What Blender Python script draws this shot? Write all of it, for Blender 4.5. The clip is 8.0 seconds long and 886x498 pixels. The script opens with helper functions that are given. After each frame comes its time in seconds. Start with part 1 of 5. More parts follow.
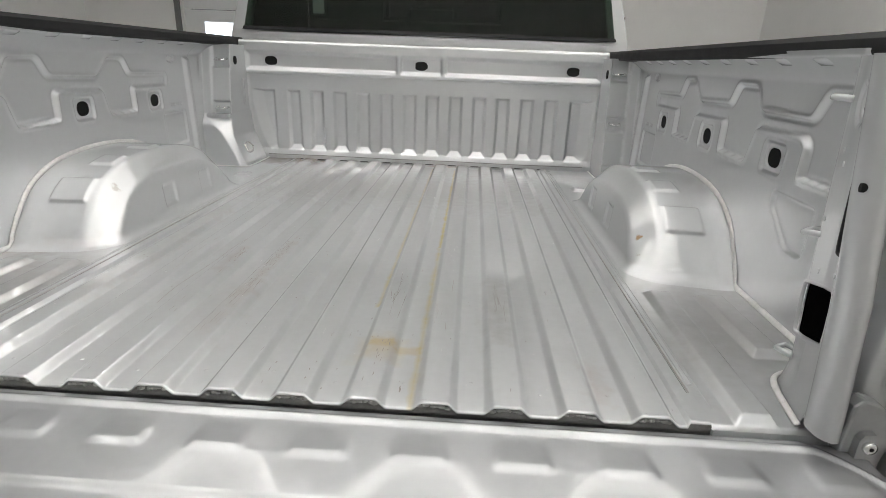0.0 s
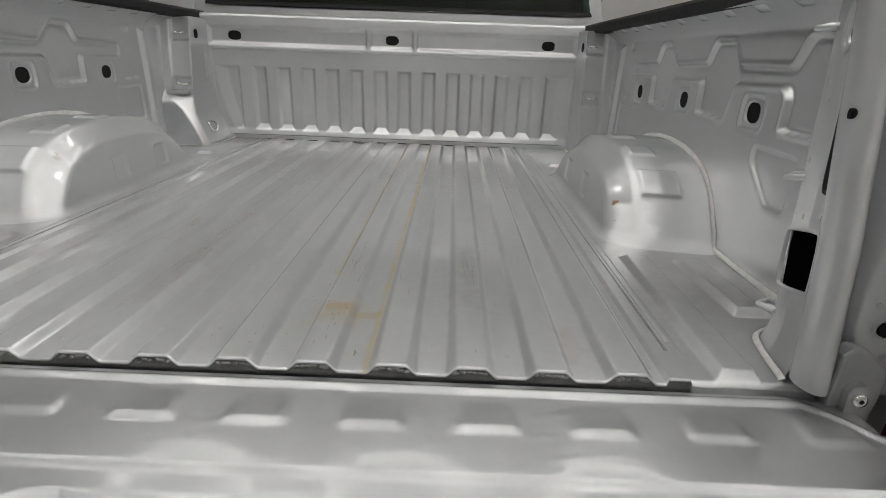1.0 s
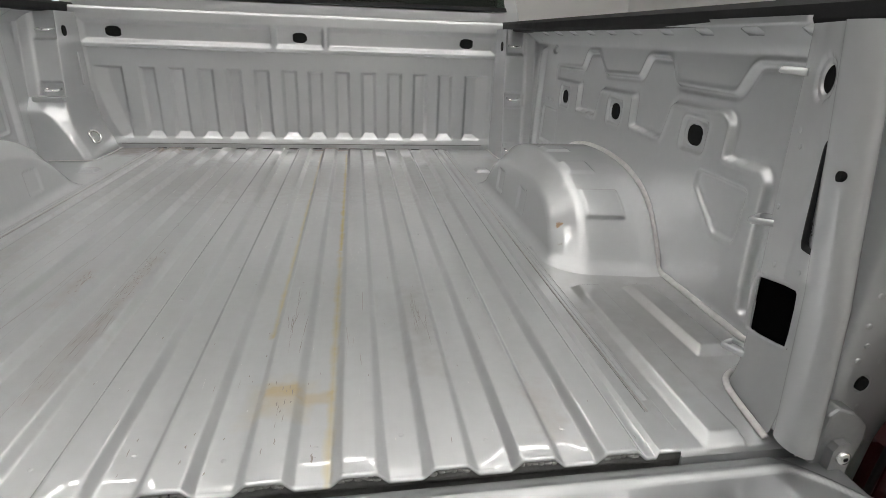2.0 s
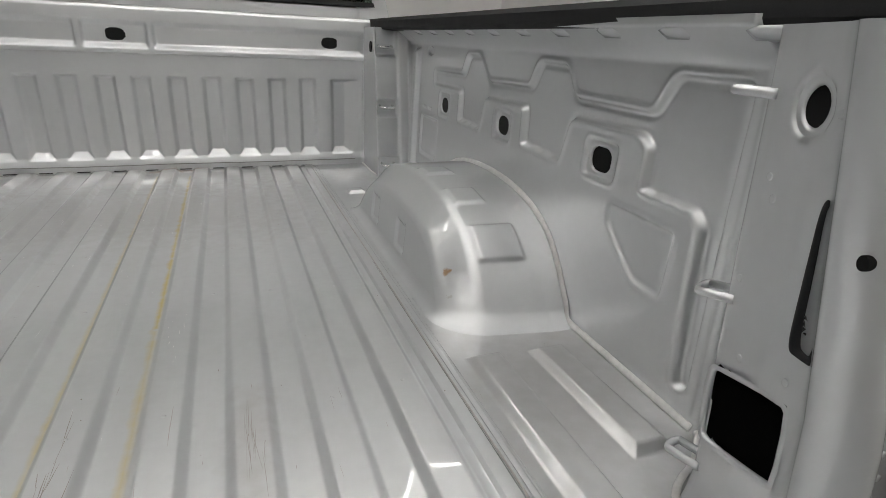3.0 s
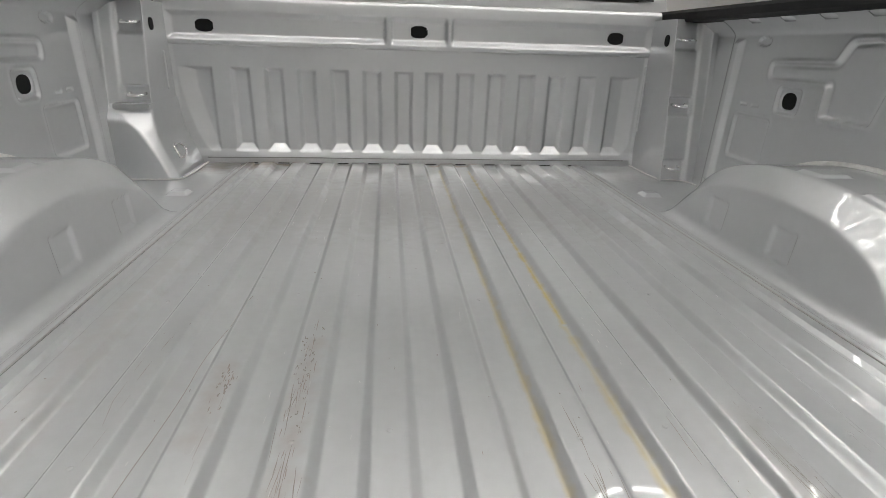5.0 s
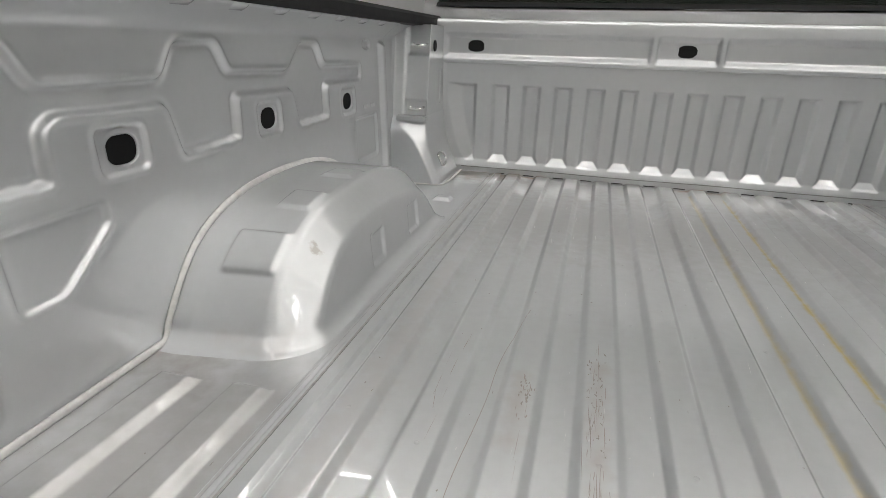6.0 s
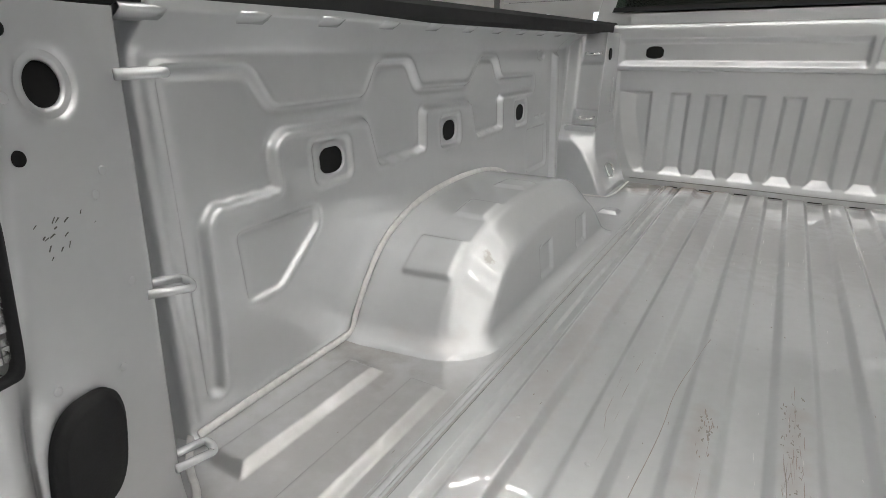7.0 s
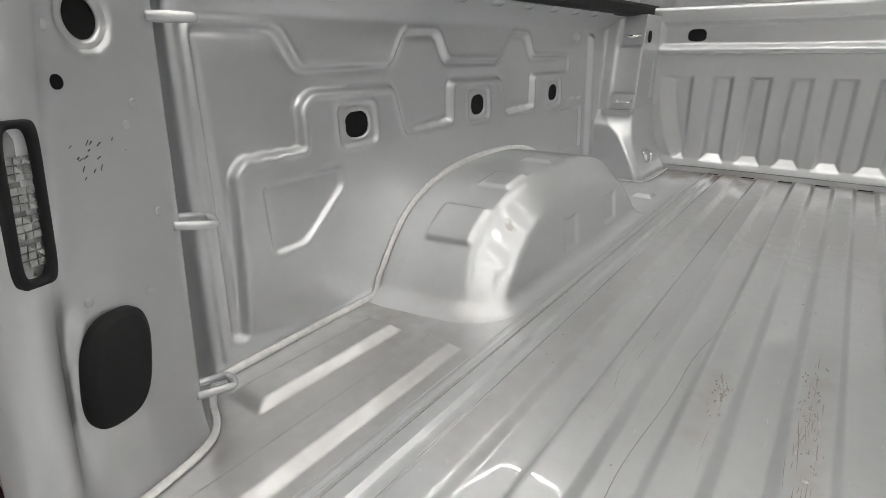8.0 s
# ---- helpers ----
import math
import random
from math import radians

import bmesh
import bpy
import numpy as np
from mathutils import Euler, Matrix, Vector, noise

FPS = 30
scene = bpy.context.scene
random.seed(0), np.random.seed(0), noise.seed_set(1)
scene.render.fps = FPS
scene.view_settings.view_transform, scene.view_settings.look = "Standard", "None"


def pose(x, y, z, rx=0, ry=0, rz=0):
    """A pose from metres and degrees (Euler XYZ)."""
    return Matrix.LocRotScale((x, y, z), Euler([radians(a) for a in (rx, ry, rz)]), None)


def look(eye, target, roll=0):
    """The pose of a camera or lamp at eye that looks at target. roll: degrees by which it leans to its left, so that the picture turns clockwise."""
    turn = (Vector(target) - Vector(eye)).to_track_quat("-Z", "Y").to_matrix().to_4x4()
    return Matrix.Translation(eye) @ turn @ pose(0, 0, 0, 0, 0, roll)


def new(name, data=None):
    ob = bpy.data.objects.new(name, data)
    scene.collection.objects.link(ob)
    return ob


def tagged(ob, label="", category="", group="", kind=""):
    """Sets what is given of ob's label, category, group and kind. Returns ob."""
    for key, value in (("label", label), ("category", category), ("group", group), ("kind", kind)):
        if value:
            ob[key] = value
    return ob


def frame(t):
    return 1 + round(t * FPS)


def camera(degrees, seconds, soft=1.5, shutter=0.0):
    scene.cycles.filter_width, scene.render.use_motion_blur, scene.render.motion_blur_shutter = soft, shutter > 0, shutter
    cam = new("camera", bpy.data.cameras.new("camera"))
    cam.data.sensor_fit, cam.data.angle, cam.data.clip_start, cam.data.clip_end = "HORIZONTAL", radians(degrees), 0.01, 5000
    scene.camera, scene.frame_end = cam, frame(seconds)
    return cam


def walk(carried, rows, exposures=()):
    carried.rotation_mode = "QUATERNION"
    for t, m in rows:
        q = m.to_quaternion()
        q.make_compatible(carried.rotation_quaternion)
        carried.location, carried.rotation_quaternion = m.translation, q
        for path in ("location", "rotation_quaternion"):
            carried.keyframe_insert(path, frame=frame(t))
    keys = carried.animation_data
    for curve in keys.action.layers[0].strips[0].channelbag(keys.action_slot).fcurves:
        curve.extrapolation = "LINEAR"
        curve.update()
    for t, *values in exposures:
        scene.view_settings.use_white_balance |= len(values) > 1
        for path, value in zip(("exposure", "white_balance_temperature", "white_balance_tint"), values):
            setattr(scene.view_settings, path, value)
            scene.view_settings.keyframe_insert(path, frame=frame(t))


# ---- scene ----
cam = camera(78.9, 8.0, soft=0.65)
PATH = [
    (0, (0.233, -0.607, 0.445), (0.15, 1.28, -0.213), 2.2),
    (0.5, (0.271, -0.606, 0.4), (0.203, 1.282, -0.258), 2.1),
    (1, (0.266, -0.562, 0.366), (0.25, 1.322, -0.307), 2.1),
    (1.5, (0.211, -0.501, 0.408), (0.308, 1.359, -0.323), 2.1),
    (2, (0.206, -0.432, 0.44), (0.516, 1.405, -0.289), 2.2),
    (2.2, (0.214, -0.389, 0.448), (0.624, 1.429, -0.277), 2.3),
    (3.3, (0.328, -0.103, 0.444), (1.074, 1.609, -0.272), 2.6),
    (3.5, (0.325, -0.071, 0.43), (1.094, 1.634, -0.279), 2.3),
    (4, (0.177, 0.0, 0.391), (0.985, 1.693, -0.304), 2.5),
    (4.5, (0.005, 0.02, 0.378), (0.603, 1.796, -0.32), 2.2),
    (4.7, (-0.063, 0.001, 0.374), (0.387, 1.819, -0.327), 2.3),
    (5, (-0.100, -0.005, 0.387), (0.099, 1.853, -0.323), 1.8),
    (5.2, (-0.122, -0.007, 0.39), (-0.093, 1.864, -0.321), 1.4),
    (6.3, (-0.281, -0.052, 0.438), (-0.934, 1.699, -0.278), 1.2),
    (6.5, (-0.286, -0.054, 0.440), (-1.055, 1.650, -0.275), 0.5),
    (7, (-0.288, -0.066, 0.440), (-1.268, 1.532, -0.261), -0.4),
    (7.5, (-0.262, -0.079, 0.423), (-1.351, 1.449, -0.274), -0.8),
    (8, (-0.240, -0.076, 0.393), (-1.351, 1.433, -0.307), -0.7),
]
walk(cam, [(t, look(eye, target, roll)) for t, eye, target, roll in PATH],
     exposures=[(0.0, 0.3), (0.5, -0.05), (1.0, -0.2), (1.5, -0.15), (2.0, 0.0), (8.0, 0.0)])
# The bed floor's ridge tops are z = 0, its rear edge y = 0; the ground lies below.
GROUND = -0.88
CEILING = 2.55

# ---- world and light ----
world = bpy.data.worlds.new("world")
scene.world = world
world.use_nodes = True
world.node_tree.nodes["Background"].inputs["Color"].default_value = (0.9, 0.95, 1.0, 1)
world.node_tree.nodes["Background"].inputs["Strength"].default_value = 0.15
LAMP_POWER = 12.7


# ---- materials ----
def material(name, color, rough=0.5, metal=0.0, coat=0.0, grain=0.0, scale=40.0, bump=0.0, blot=0.0, emit=0.0, coat_rough=0.05, spec=0.5):
    """A surface with large blots and fine grain in colour and roughness, and fine relief."""
    m = bpy.data.materials.new(name)
    m.use_nodes = True
    nt = m.node_tree
    b = nt.nodes["Principled BSDF"]
    b.inputs["Roughness"].default_value, b.inputs["Metallic"].default_value = rough, metal
    b.inputs["Coat Weight"].default_value, b.inputs["Coat Roughness"].default_value = coat, coat_rough
    b.inputs["Specular IOR Level"].default_value = spec
    b.inputs["Coat IOR"].default_value = 1.75
    b.inputs["Base Color"].default_value = (*color, 1)
    if emit:
        b.inputs["Emission Color"].default_value = (*color, 1)
        b.inputs["Emission Strength"].default_value = emit
    if grain or blot or bump:
        co = nt.nodes.new("ShaderNodeTexCoord")
        fine, large = nt.nodes.new("ShaderNodeTexNoise"), nt.nodes.new("ShaderNodeTexNoise")
        fine.inputs["Scale"].default_value, large.inputs["Scale"].default_value = scale, scale / 14
        fine.inputs["Detail"].default_value, large.inputs["Detail"].default_value = 6, 4
        for n in (fine, large):
            nt.links.new(co.outputs["Object"], n.inputs["Vector"])
        add = nt.nodes.new("ShaderNodeMath")
        add.operation = "MULTIPLY_ADD"
        add.inputs[1].default_value, add.inputs[2].default_value = 2 * grain, 1 - grain - blot
        nt.links.new(fine.outputs["Fac"], add.inputs[0])
        add2 = nt.nodes.new("ShaderNodeMath")
        add2.operation = "MULTIPLY_ADD"
        add2.inputs[1].default_value = 2 * blot
        nt.links.new(large.outputs["Fac"], add2.inputs[0])
        nt.links.new(add.outputs[0], add2.inputs[2])
        mul = nt.nodes.new("ShaderNodeVectorMath")
        mul.operation = "SCALE"
        mul.inputs[0].default_value = color
        nt.links.new(add2.outputs[0], mul.inputs["Scale"])
        nt.links.new(mul.outputs[0], b.inputs["Base Color"])
        r = nt.nodes.new("ShaderNodeMath")
        r.operation = "MULTIPLY_ADD"
        r.inputs[1].default_value, r.inputs[2].default_value = 0.25 * rough, 0.87 * rough
        nt.links.new(large.outputs["Fac"], r.inputs[0])
        nt.links.new(r.outputs[0], b.inputs["Roughness"])
        if bump:
            bp = nt.nodes.new("ShaderNodeBump")
            bp.inputs["Strength"].default_value, bp.inputs["Distance"].default_value = 0.6, bump
            nt.links.new(fine.outputs["Fac"], bp.inputs["Height"])
            nt.links.new(bp.outputs[0], b.inputs["Normal"])
    return m


SILVER = (0.575, 0.585, 0.600)
paint = material("silver_paint", SILVER, rough=0.37, metal=0.76, coat=1.0, grain=0.03, scale=60, blot=0.03, coat_rough=0.008)
# Bed silver in a darker copy: the tailgate's dimmer reflections put into the colour.
shaded_gate_paint = material("shaded_gate_paint", (0.43, 0.438, 0.45), rough=0.38, metal=0.80, coat=1.0, grain=0.05, scale=60, blot=0.06, coat_rough=0.09)
body_paint = material("body_paint", SILVER, rough=0.3, metal=0.6, coat=1.0, grain=0.02, scale=300)
black_plastic = material("black_plastic", (0.014, 0.014, 0.015), rough=0.65, spec=0.25, grain=0.2, scale=400, bump=0.0004)
black_rubber = material("black_rubber", (0.006, 0.006, 0.006), rough=0.75, spec=0.2, grain=0.2, scale=200)
black_void = material("black_hollow", (0.003, 0.003, 0.003), rough=0.9, spec=0.0, grain=0.2, scale=200)
sealant = material("seam_sealer", (0.66, 0.648, 0.64), rough=0.45, metal=0.4, grain=0.2, scale=90, blot=0.2, bump=0.001)
old_sealant = material("old_sealer", (0.43, 0.415, 0.405), rough=0.5, metal=0.5, grain=0.25, scale=120, blot=0.2, bump=0.002)
# Same silver as the bed, darkened to stand in for shadow on the hinge.
shaded_hinge_paint = material("shaded_silver_hinge", (0.34, 0.345, 0.35), rough=0.4, metal=0.7, coat=0.6, grain=0.1, scale=90)
bare_steel = material("bright_steel", (0.78, 0.78, 0.77), rough=0.2, metal=0.9, grain=0.1, scale=120)
# Dark grey holds dirt and the shade under the floor's lip; also joint gaps.
shade_dirt_paint = material("shade_dirt_paint", (0.22, 0.22, 0.216), rough=0.5, metal=0.3, grain=0.3, scale=120, blot=0.3, bump=0.001)
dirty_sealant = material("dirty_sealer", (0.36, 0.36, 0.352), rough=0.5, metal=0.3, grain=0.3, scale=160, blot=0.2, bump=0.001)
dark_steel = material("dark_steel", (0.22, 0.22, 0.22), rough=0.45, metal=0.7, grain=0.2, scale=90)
wall_white = material("wall_white", (0.90, 0.895, 0.885), rough=0.7, grain=0.02, scale=30, blot=0.03, bump=0.001)
ceiling_paint = material("ceiling_paint", (0.62, 0.62, 0.612), rough=0.8, grain=0.05, scale=30, blot=0.05)
door_white = material("door_white", (0.88, 0.885, 0.89), rough=0.45, grain=0.02, scale=30, blot=0.02)
concrete = material("sealed_concrete", (0.34, 0.335, 0.33), rough=0.35, grain=0.15, scale=25, blot=0.15, bump=0.001)
seat_cloth = material("dark_cloth", (0.03, 0.03, 0.032), rough=0.85, grain=0.3, scale=300)
tyre_rubber = material("tyre_rubber", (0.02, 0.02, 0.02), rough=0.8, grain=0.2, scale=80)
red_lens = material("red_lens", (0.045, 0.002, 0.003), rough=0.1, coat=1.0, grain=0.1, scale=200)
lens_clear = material("clear_lens", (0.26, 0.262, 0.262), rough=0.18, metal=0.5, coat=1.0, grain=0.4, scale=160, blot=0.2, bump=0.001)
chip = material("bright_chip", (0.40, 0.40, 0.395), rough=0.25, metal=0.8, grain=0.1, scale=60, blot=0.15)
lamp_glow = material("lamp_diffuser", (1.0, 0.982, 0.945), rough=0.5, emit=LAMP_POWER)
day_glow = material("daylight_pane", (0.86, 0.93, 1.0), rough=0.2, emit=1.6)


def add_node(nt, kind, op="", *values):
    """A maths or other node, fed with numbers or sockets."""
    n = nt.nodes.new(kind)
    if op:
        n.operation = op
    for i, v in enumerate(values):
        if isinstance(v, (int, float)):
            n.inputs[i].default_value = v
        else:
            nt.links.new(v, n.inputs[i])
    return n.outputs[0]


def stained(name, stains, streaks=0.05, **more):
    """Silver paint with stains of given places: (colour, strength, x, y, half width, half length, edge, raggedness, z)."""
    m = material(name, SILVER, **more)
    nt = m.node_tree
    b = nt.nodes["Principled BSDF"]
    was = b.inputs["Base Color"].links[0].from_socket
    co = nt.nodes.new("ShaderNodeTexCoord")
    sep = nt.nodes.new("ShaderNodeSeparateXYZ")
    nt.links.new(co.outputs["Object"], sep.inputs[0])
    rag = nt.nodes.new("ShaderNodeTexNoise")
    rag.inputs["Scale"].default_value, rag.inputs["Detail"].default_value = 38, 6
    nt.links.new(co.outputs["Object"], rag.inputs["Vector"])
    noise_out = add_node(nt, "ShaderNodeMath", "SUBTRACT", rag.outputs["Fac"], 0.5)
    # long worn streaks, front to back
    streak, size = nt.nodes.new("ShaderNodeTexNoise"), nt.nodes.new("ShaderNodeMapping")
    size.inputs["Scale"].default_value = (38, 3.0, 20)
    streak.inputs["Scale"].default_value, streak.inputs["Detail"].default_value = 1.0, 8
    nt.links.new(co.outputs["Object"], size.inputs["Vector"])
    nt.links.new(size.outputs[0], streak.inputs["Vector"])
    worn = nt.nodes.new("ShaderNodeVectorMath")
    worn.operation = "SCALE"
    nt.links.new(was, worn.inputs[0])
    nt.links.new(add_node(nt, "ShaderNodeMath", "MULTIPLY_ADD", streak.outputs["Fac"], streaks, 1 - 0.5 * streaks), worn.inputs["Scale"])
    was = worn.outputs[0]
    nt.links.new(add_node(nt, "ShaderNodeMath", "MULTIPLY_ADD", streak.outputs["Fac"], 0.10 * (streaks > 0.1), more["coat_rough"] - 0.035 * (streaks > 0.1)), b.inputs["Coat Roughness"])
    for colour, strength, x, y, hw, hl, edge, ragged, z in stains:
        shift = add_node(nt, "ShaderNodeMath", "MULTIPLY", noise_out, ragged)
        dx = add_node(nt, "ShaderNodeMath", "ABSOLUTE", add_node(nt, "ShaderNodeMath", "SUBTRACT", sep.outputs[0], x))
        dy = add_node(nt, "ShaderNodeMath", "ABSOLUTE", add_node(nt, "ShaderNodeMath", "SUBTRACT", sep.outputs[1], y))
        ox = add_node(nt, "ShaderNodeMath", "SUBTRACT", dx, hw)
        oy = add_node(nt, "ShaderNodeMath", "SUBTRACT", dy, hl)
        d = add_node(nt, "ShaderNodeMath", "MAXIMUM", ox, oy)
        if z is not None:
            dz = add_node(nt, "ShaderNodeMath", "ABSOLUTE", add_node(nt, "ShaderNodeMath", "SUBTRACT", sep.outputs[2], z))
            d = add_node(nt, "ShaderNodeMath", "MAXIMUM", d, add_node(nt, "ShaderNodeMath", "SUBTRACT", dz, hl))
        d = add_node(nt, "ShaderNodeMath", "ADD", d, shift)
        ramp = nt.nodes.new("ShaderNodeMapRange")
        ramp.inputs["From Min"].default_value, ramp.inputs["From Max"].default_value = -edge, edge
        ramp.inputs["To Min"].default_value, ramp.inputs["To Max"].default_value = strength, 0.0
        nt.links.new(d, ramp.inputs["Value"])
        mix = nt.nodes.new("ShaderNodeMix")
        mix.data_type = "RGBA"
        nt.links.new(ramp.outputs[0], mix.inputs[0])
        nt.links.new(was, mix.inputs[6])
        mix.inputs[7].default_value = (*colour, 1)
        was = mix.outputs[2]
    nt.links.new(was, b.inputs["Base Color"])
    return m


YELLOW, TAN, RUST, GRIME_SHADE, PINK = (0.60, 0.455, 0.11), (0.55, 0.38, 0.10), (0.30, 0.12, 0.03), (0.26, 0.21, 0.17), (0.44, 0.36, 0.33)
floor_paint = stained("worn_silver_paint", [
    (YELLOW, 0.52, 0.1665, 0.34, 0.003, 0.36, 0.005, 0.016, None),
    (YELLOW, 0.82, 0.1675, 1.24, 0.003, 0.53, 0.004, 0.014, None),
    (YELLOW, 0.52, 0.0695, 1.06, 0.003, 0.72, 0.004, 0.012, None),
    (TAN, 0.45, 0.103, 0.188, 0.020, 0.012, 0.006, 0.022, None),
    (TAN, 0.35, 0.146, 0.178, 0.018, 0.012, 0.005, 0.015, None),
    (TAN, 0.3, 0.10, 0.17, 0.03, 0.03, 0.02, 0.05, None),
    (PINK, 0.36, -0.203, 0.50, 0.004, 0.16, 0.016, 0.07, None),
    (PINK, 0.18, -0.21, 0.28, 0.02, 0.10, 0.02, 0.12, None),
    (PINK, 0.32, -0.303, 0.53, 0.004, 0.07, 0.018, 0.08, None),
    (PINK, 0.16, -0.50, 0.62, 0.02, 0.35, 0.015, 0.12, None),
    (PINK, 0.30, 0.44, 0.12, 0.012, 0.06, 0.012, 0.07, None),
    (GRIME_SHADE, 0.20, 0.30, 0.34, 0.014, 0.13, 0.02, 0.09, None),
    (RUST, 0.7, -0.50, 1.845, 0.10, 0.012, 0.012, 0.06, None),
    (RUST, 0.50, 0.12, 1.838, 0.08, 0.010, 0.012, 0.06, None),
    (GRIME_SHADE, 0.75, -0.54, 1.82, 0.08, 0.05, 0.03, 0.12, None),
    (GRIME_SHADE, 0.65, 0.0, 1.858, 0.60, 0.010, 0.014, 0.04, None),
    # Broad soft darkening toward the front: floor dirt plus painted-in weaker light.
    (GRIME_SHADE, 0.22, 0.0, 1.76, 0.58, 0.13, 0.10, 0.40, None),
    (GRIME_SHADE, 0.20, -0.05, 1.35, 0.50, 0.20, 0.12, 0.5, None),
], streaks=0.11, rough=0.37, metal=0.64, coat=1.0, grain=0.05, scale=60, blot=0.06, coat_rough=0.015)
side_paint = stained("side_paint", [
    (GRIME_SHADE, 0.40, -0.79, 0.50, 0.05, 0.03, 0.05, 0.14, None),
    (GRIME_SHADE, 0.34, -0.68, 0.28, 0.12, 0.22, 0.10, 0.25, None),
    (GRIME_SHADE, 0.26, 0.72, 0.36, 0.12, 0.18, 0.10, 0.25, None),
    (GRIME_SHADE, 0.75, -0.64, 1.80, 0.06, 0.08, 0.04, 0.12, None),
    (GRIME_SHADE, 0.25, 0.68, 1.72, 0.06, 0.10, 0.05, 0.15, None),
], streaks=0.08, rough=0.38, metal=0.76, coat=1.0, grain=0.04, scale=60, blot=0.04, coat_rough=0.05)
wheelhouse_paint = stained("wheelhouse_paint", [
    ((0.36, 0.20, 0.08), 0.85, 0.652, 0.650, 0.010, 0.010, 0.002, 0.030, 0.056),
    (GRIME_SHADE, 0.6, 0.66, 0.625, 0.02, 0.012, 0.002, 0.050, 0.012),
    (GRIME_SHADE, 0.5, -0.655, 0.68, 0.006, 0.006, 0.002, 0.040, 0.115),
    (PINK, 0.15, -0.70, 0.56, 0.06, 0.02, 0.01, 0.060, 0.0),
], rough=0.44, metal=0.66, coat=1.0, grain=0.03, scale=60, blot=0.03, coat_rough=0.012)

scuff_dark = material("dark_scuff", (0.29, 0.265, 0.25), rough=0.7, grain=0.3, scale=200)
scuff_brown = material("brown_scuff", (0.33, 0.285, 0.265), rough=0.7, grain=0.3, scale=200)
scuff_black = material("black_scuff", (0.10, 0.095, 0.09), rough=0.7, grain=0.3, scale=200)
scuff_light = material("pale_scuff", (0.66, 0.655, 0.65), rough=0.6, metal=0.4, grain=0.2, scale=200)


def tinted_glass(name, shade):
    m = bpy.data.materials.new(name)
    m.use_nodes = True
    nt = m.node_tree
    nt.nodes.clear()
    out, mix = nt.nodes.new("ShaderNodeOutputMaterial"), nt.nodes.new("ShaderNodeMixShader")
    clear, gloss, fres = nt.nodes.new("ShaderNodeBsdfTransparent"), nt.nodes.new("ShaderNodeBsdfGlossy"), nt.nodes.new("ShaderNodeFresnel")
    clear.inputs["Color"].default_value = (*shade, 1)
    gloss.inputs["Roughness"].default_value = 0.02
    fres.inputs["IOR"].default_value = 1.5
    nt.links.new(fres.outputs[0], mix.inputs[0])
    nt.links.new(clear.outputs[0], mix.inputs[1])
    nt.links.new(gloss.outputs[0], mix.inputs[2])
    nt.links.new(mix.outputs[0], out.inputs["Surface"])
    return m


privacy_glass = tinted_glass("privacy_glass", (0.42, 0.50, 0.44))
clear_glass = tinted_glass("clear_glass", (0.8, 0.86, 0.83))


# ---- builders ----
def part(name, mesh, mat, parent=None, label=""):
    """Link a bmesh or mesh as one object under a thing or a part; its vertices stand in world coordinates."""
    if isinstance(mesh, bmesh.types.BMesh):
        me = bpy.data.meshes.new(name)
        bmesh.ops.recalc_face_normals(mesh, faces=mesh.faces)
        mesh.to_mesh(me)
        mesh.free()
    else:
        me = mesh
    me.materials.append(mat)
    ob = new(name, me)
    if parent is not None:
        ob.parent = parent
        ob.matrix_parent_inverse = Matrix.Translation(-parent.location)
    if label:
        ob["label"] = label
    return ob


def smooth(me):
    me.polygons.foreach_set("use_smooth", [True] * len(me.polygons))
    return me


def sheet(name, x, y, z, keep=None, flip=False):
    """A smooth sheet over arrays of places; keep: which of its cells stay."""
    n, k = x.shape
    ids = np.arange(n * k).reshape(n, k)
    quads = np.stack([ids[:-1, :-1], ids[1:, :-1], ids[1:, 1:], ids[:-1, 1:]], -1).reshape(-1, 4)
    if keep is not None:
        quads = quads[keep.reshape(-1)]
    if flip:
        quads = quads[:, ::-1]
    me = bpy.data.meshes.new(name)
    me.from_pydata(np.stack([x, y, z], -1).reshape(-1, 3).tolist(), [], quads.tolist())
    return smooth(me)


def blur(a, sigma, step):
    """Round off a relief, sigma metres, on a grid of that step."""
    r = max(1, int(3 * sigma / step))
    w = np.exp(-0.5 * (np.arange(-r, r + 1) * step / sigma) ** 2)
    w /= w.sum()
    for axis in (0, 1):
        p = np.pad(a, [(r, r) if i == axis else (0, 0) for i in (0, 1)], mode="edge")
        a = np.apply_along_axis(lambda v: np.convolve(v, w, "valid"), axis, p)
    return a


def inside(u, v, poly):
    """Which places (u, v) lie within a polygon."""
    hit = np.zeros(u.shape, bool)
    for (a, b), (c, d) in zip(poly, poly[1:] + poly[:1]):
        if b != d:
            hit ^= ((b > v) != (d > v)) & (u < (c - a) * (v - b) / (d - b) + a)
    return hit


def edge_distance(u, v, poly):
    """Distance to a polygon's edge, positive inside."""
    near = np.full(u.shape, 1.0)
    for (a, b), (c, d) in zip(poly, poly[1:] + poly[:1]):
        f = np.clip(((u - a) * (c - a) + (v - b) * (d - b)) / max((c - a) ** 2 + (d - b) ** 2, 1e-12), 0, 1)
        near = np.minimum(near, np.hypot(u - a - f * (c - a), v - b - f * (d - b)))
    return np.where(inside(u, v, poly), near, -near)


def pressed(u, v, poly, width):
    """1 within a polygon, 0 outside, with a straight slope of that width along its edge."""
    return np.clip(0.5 + edge_distance(u, v, poly) / width, 0, 1)


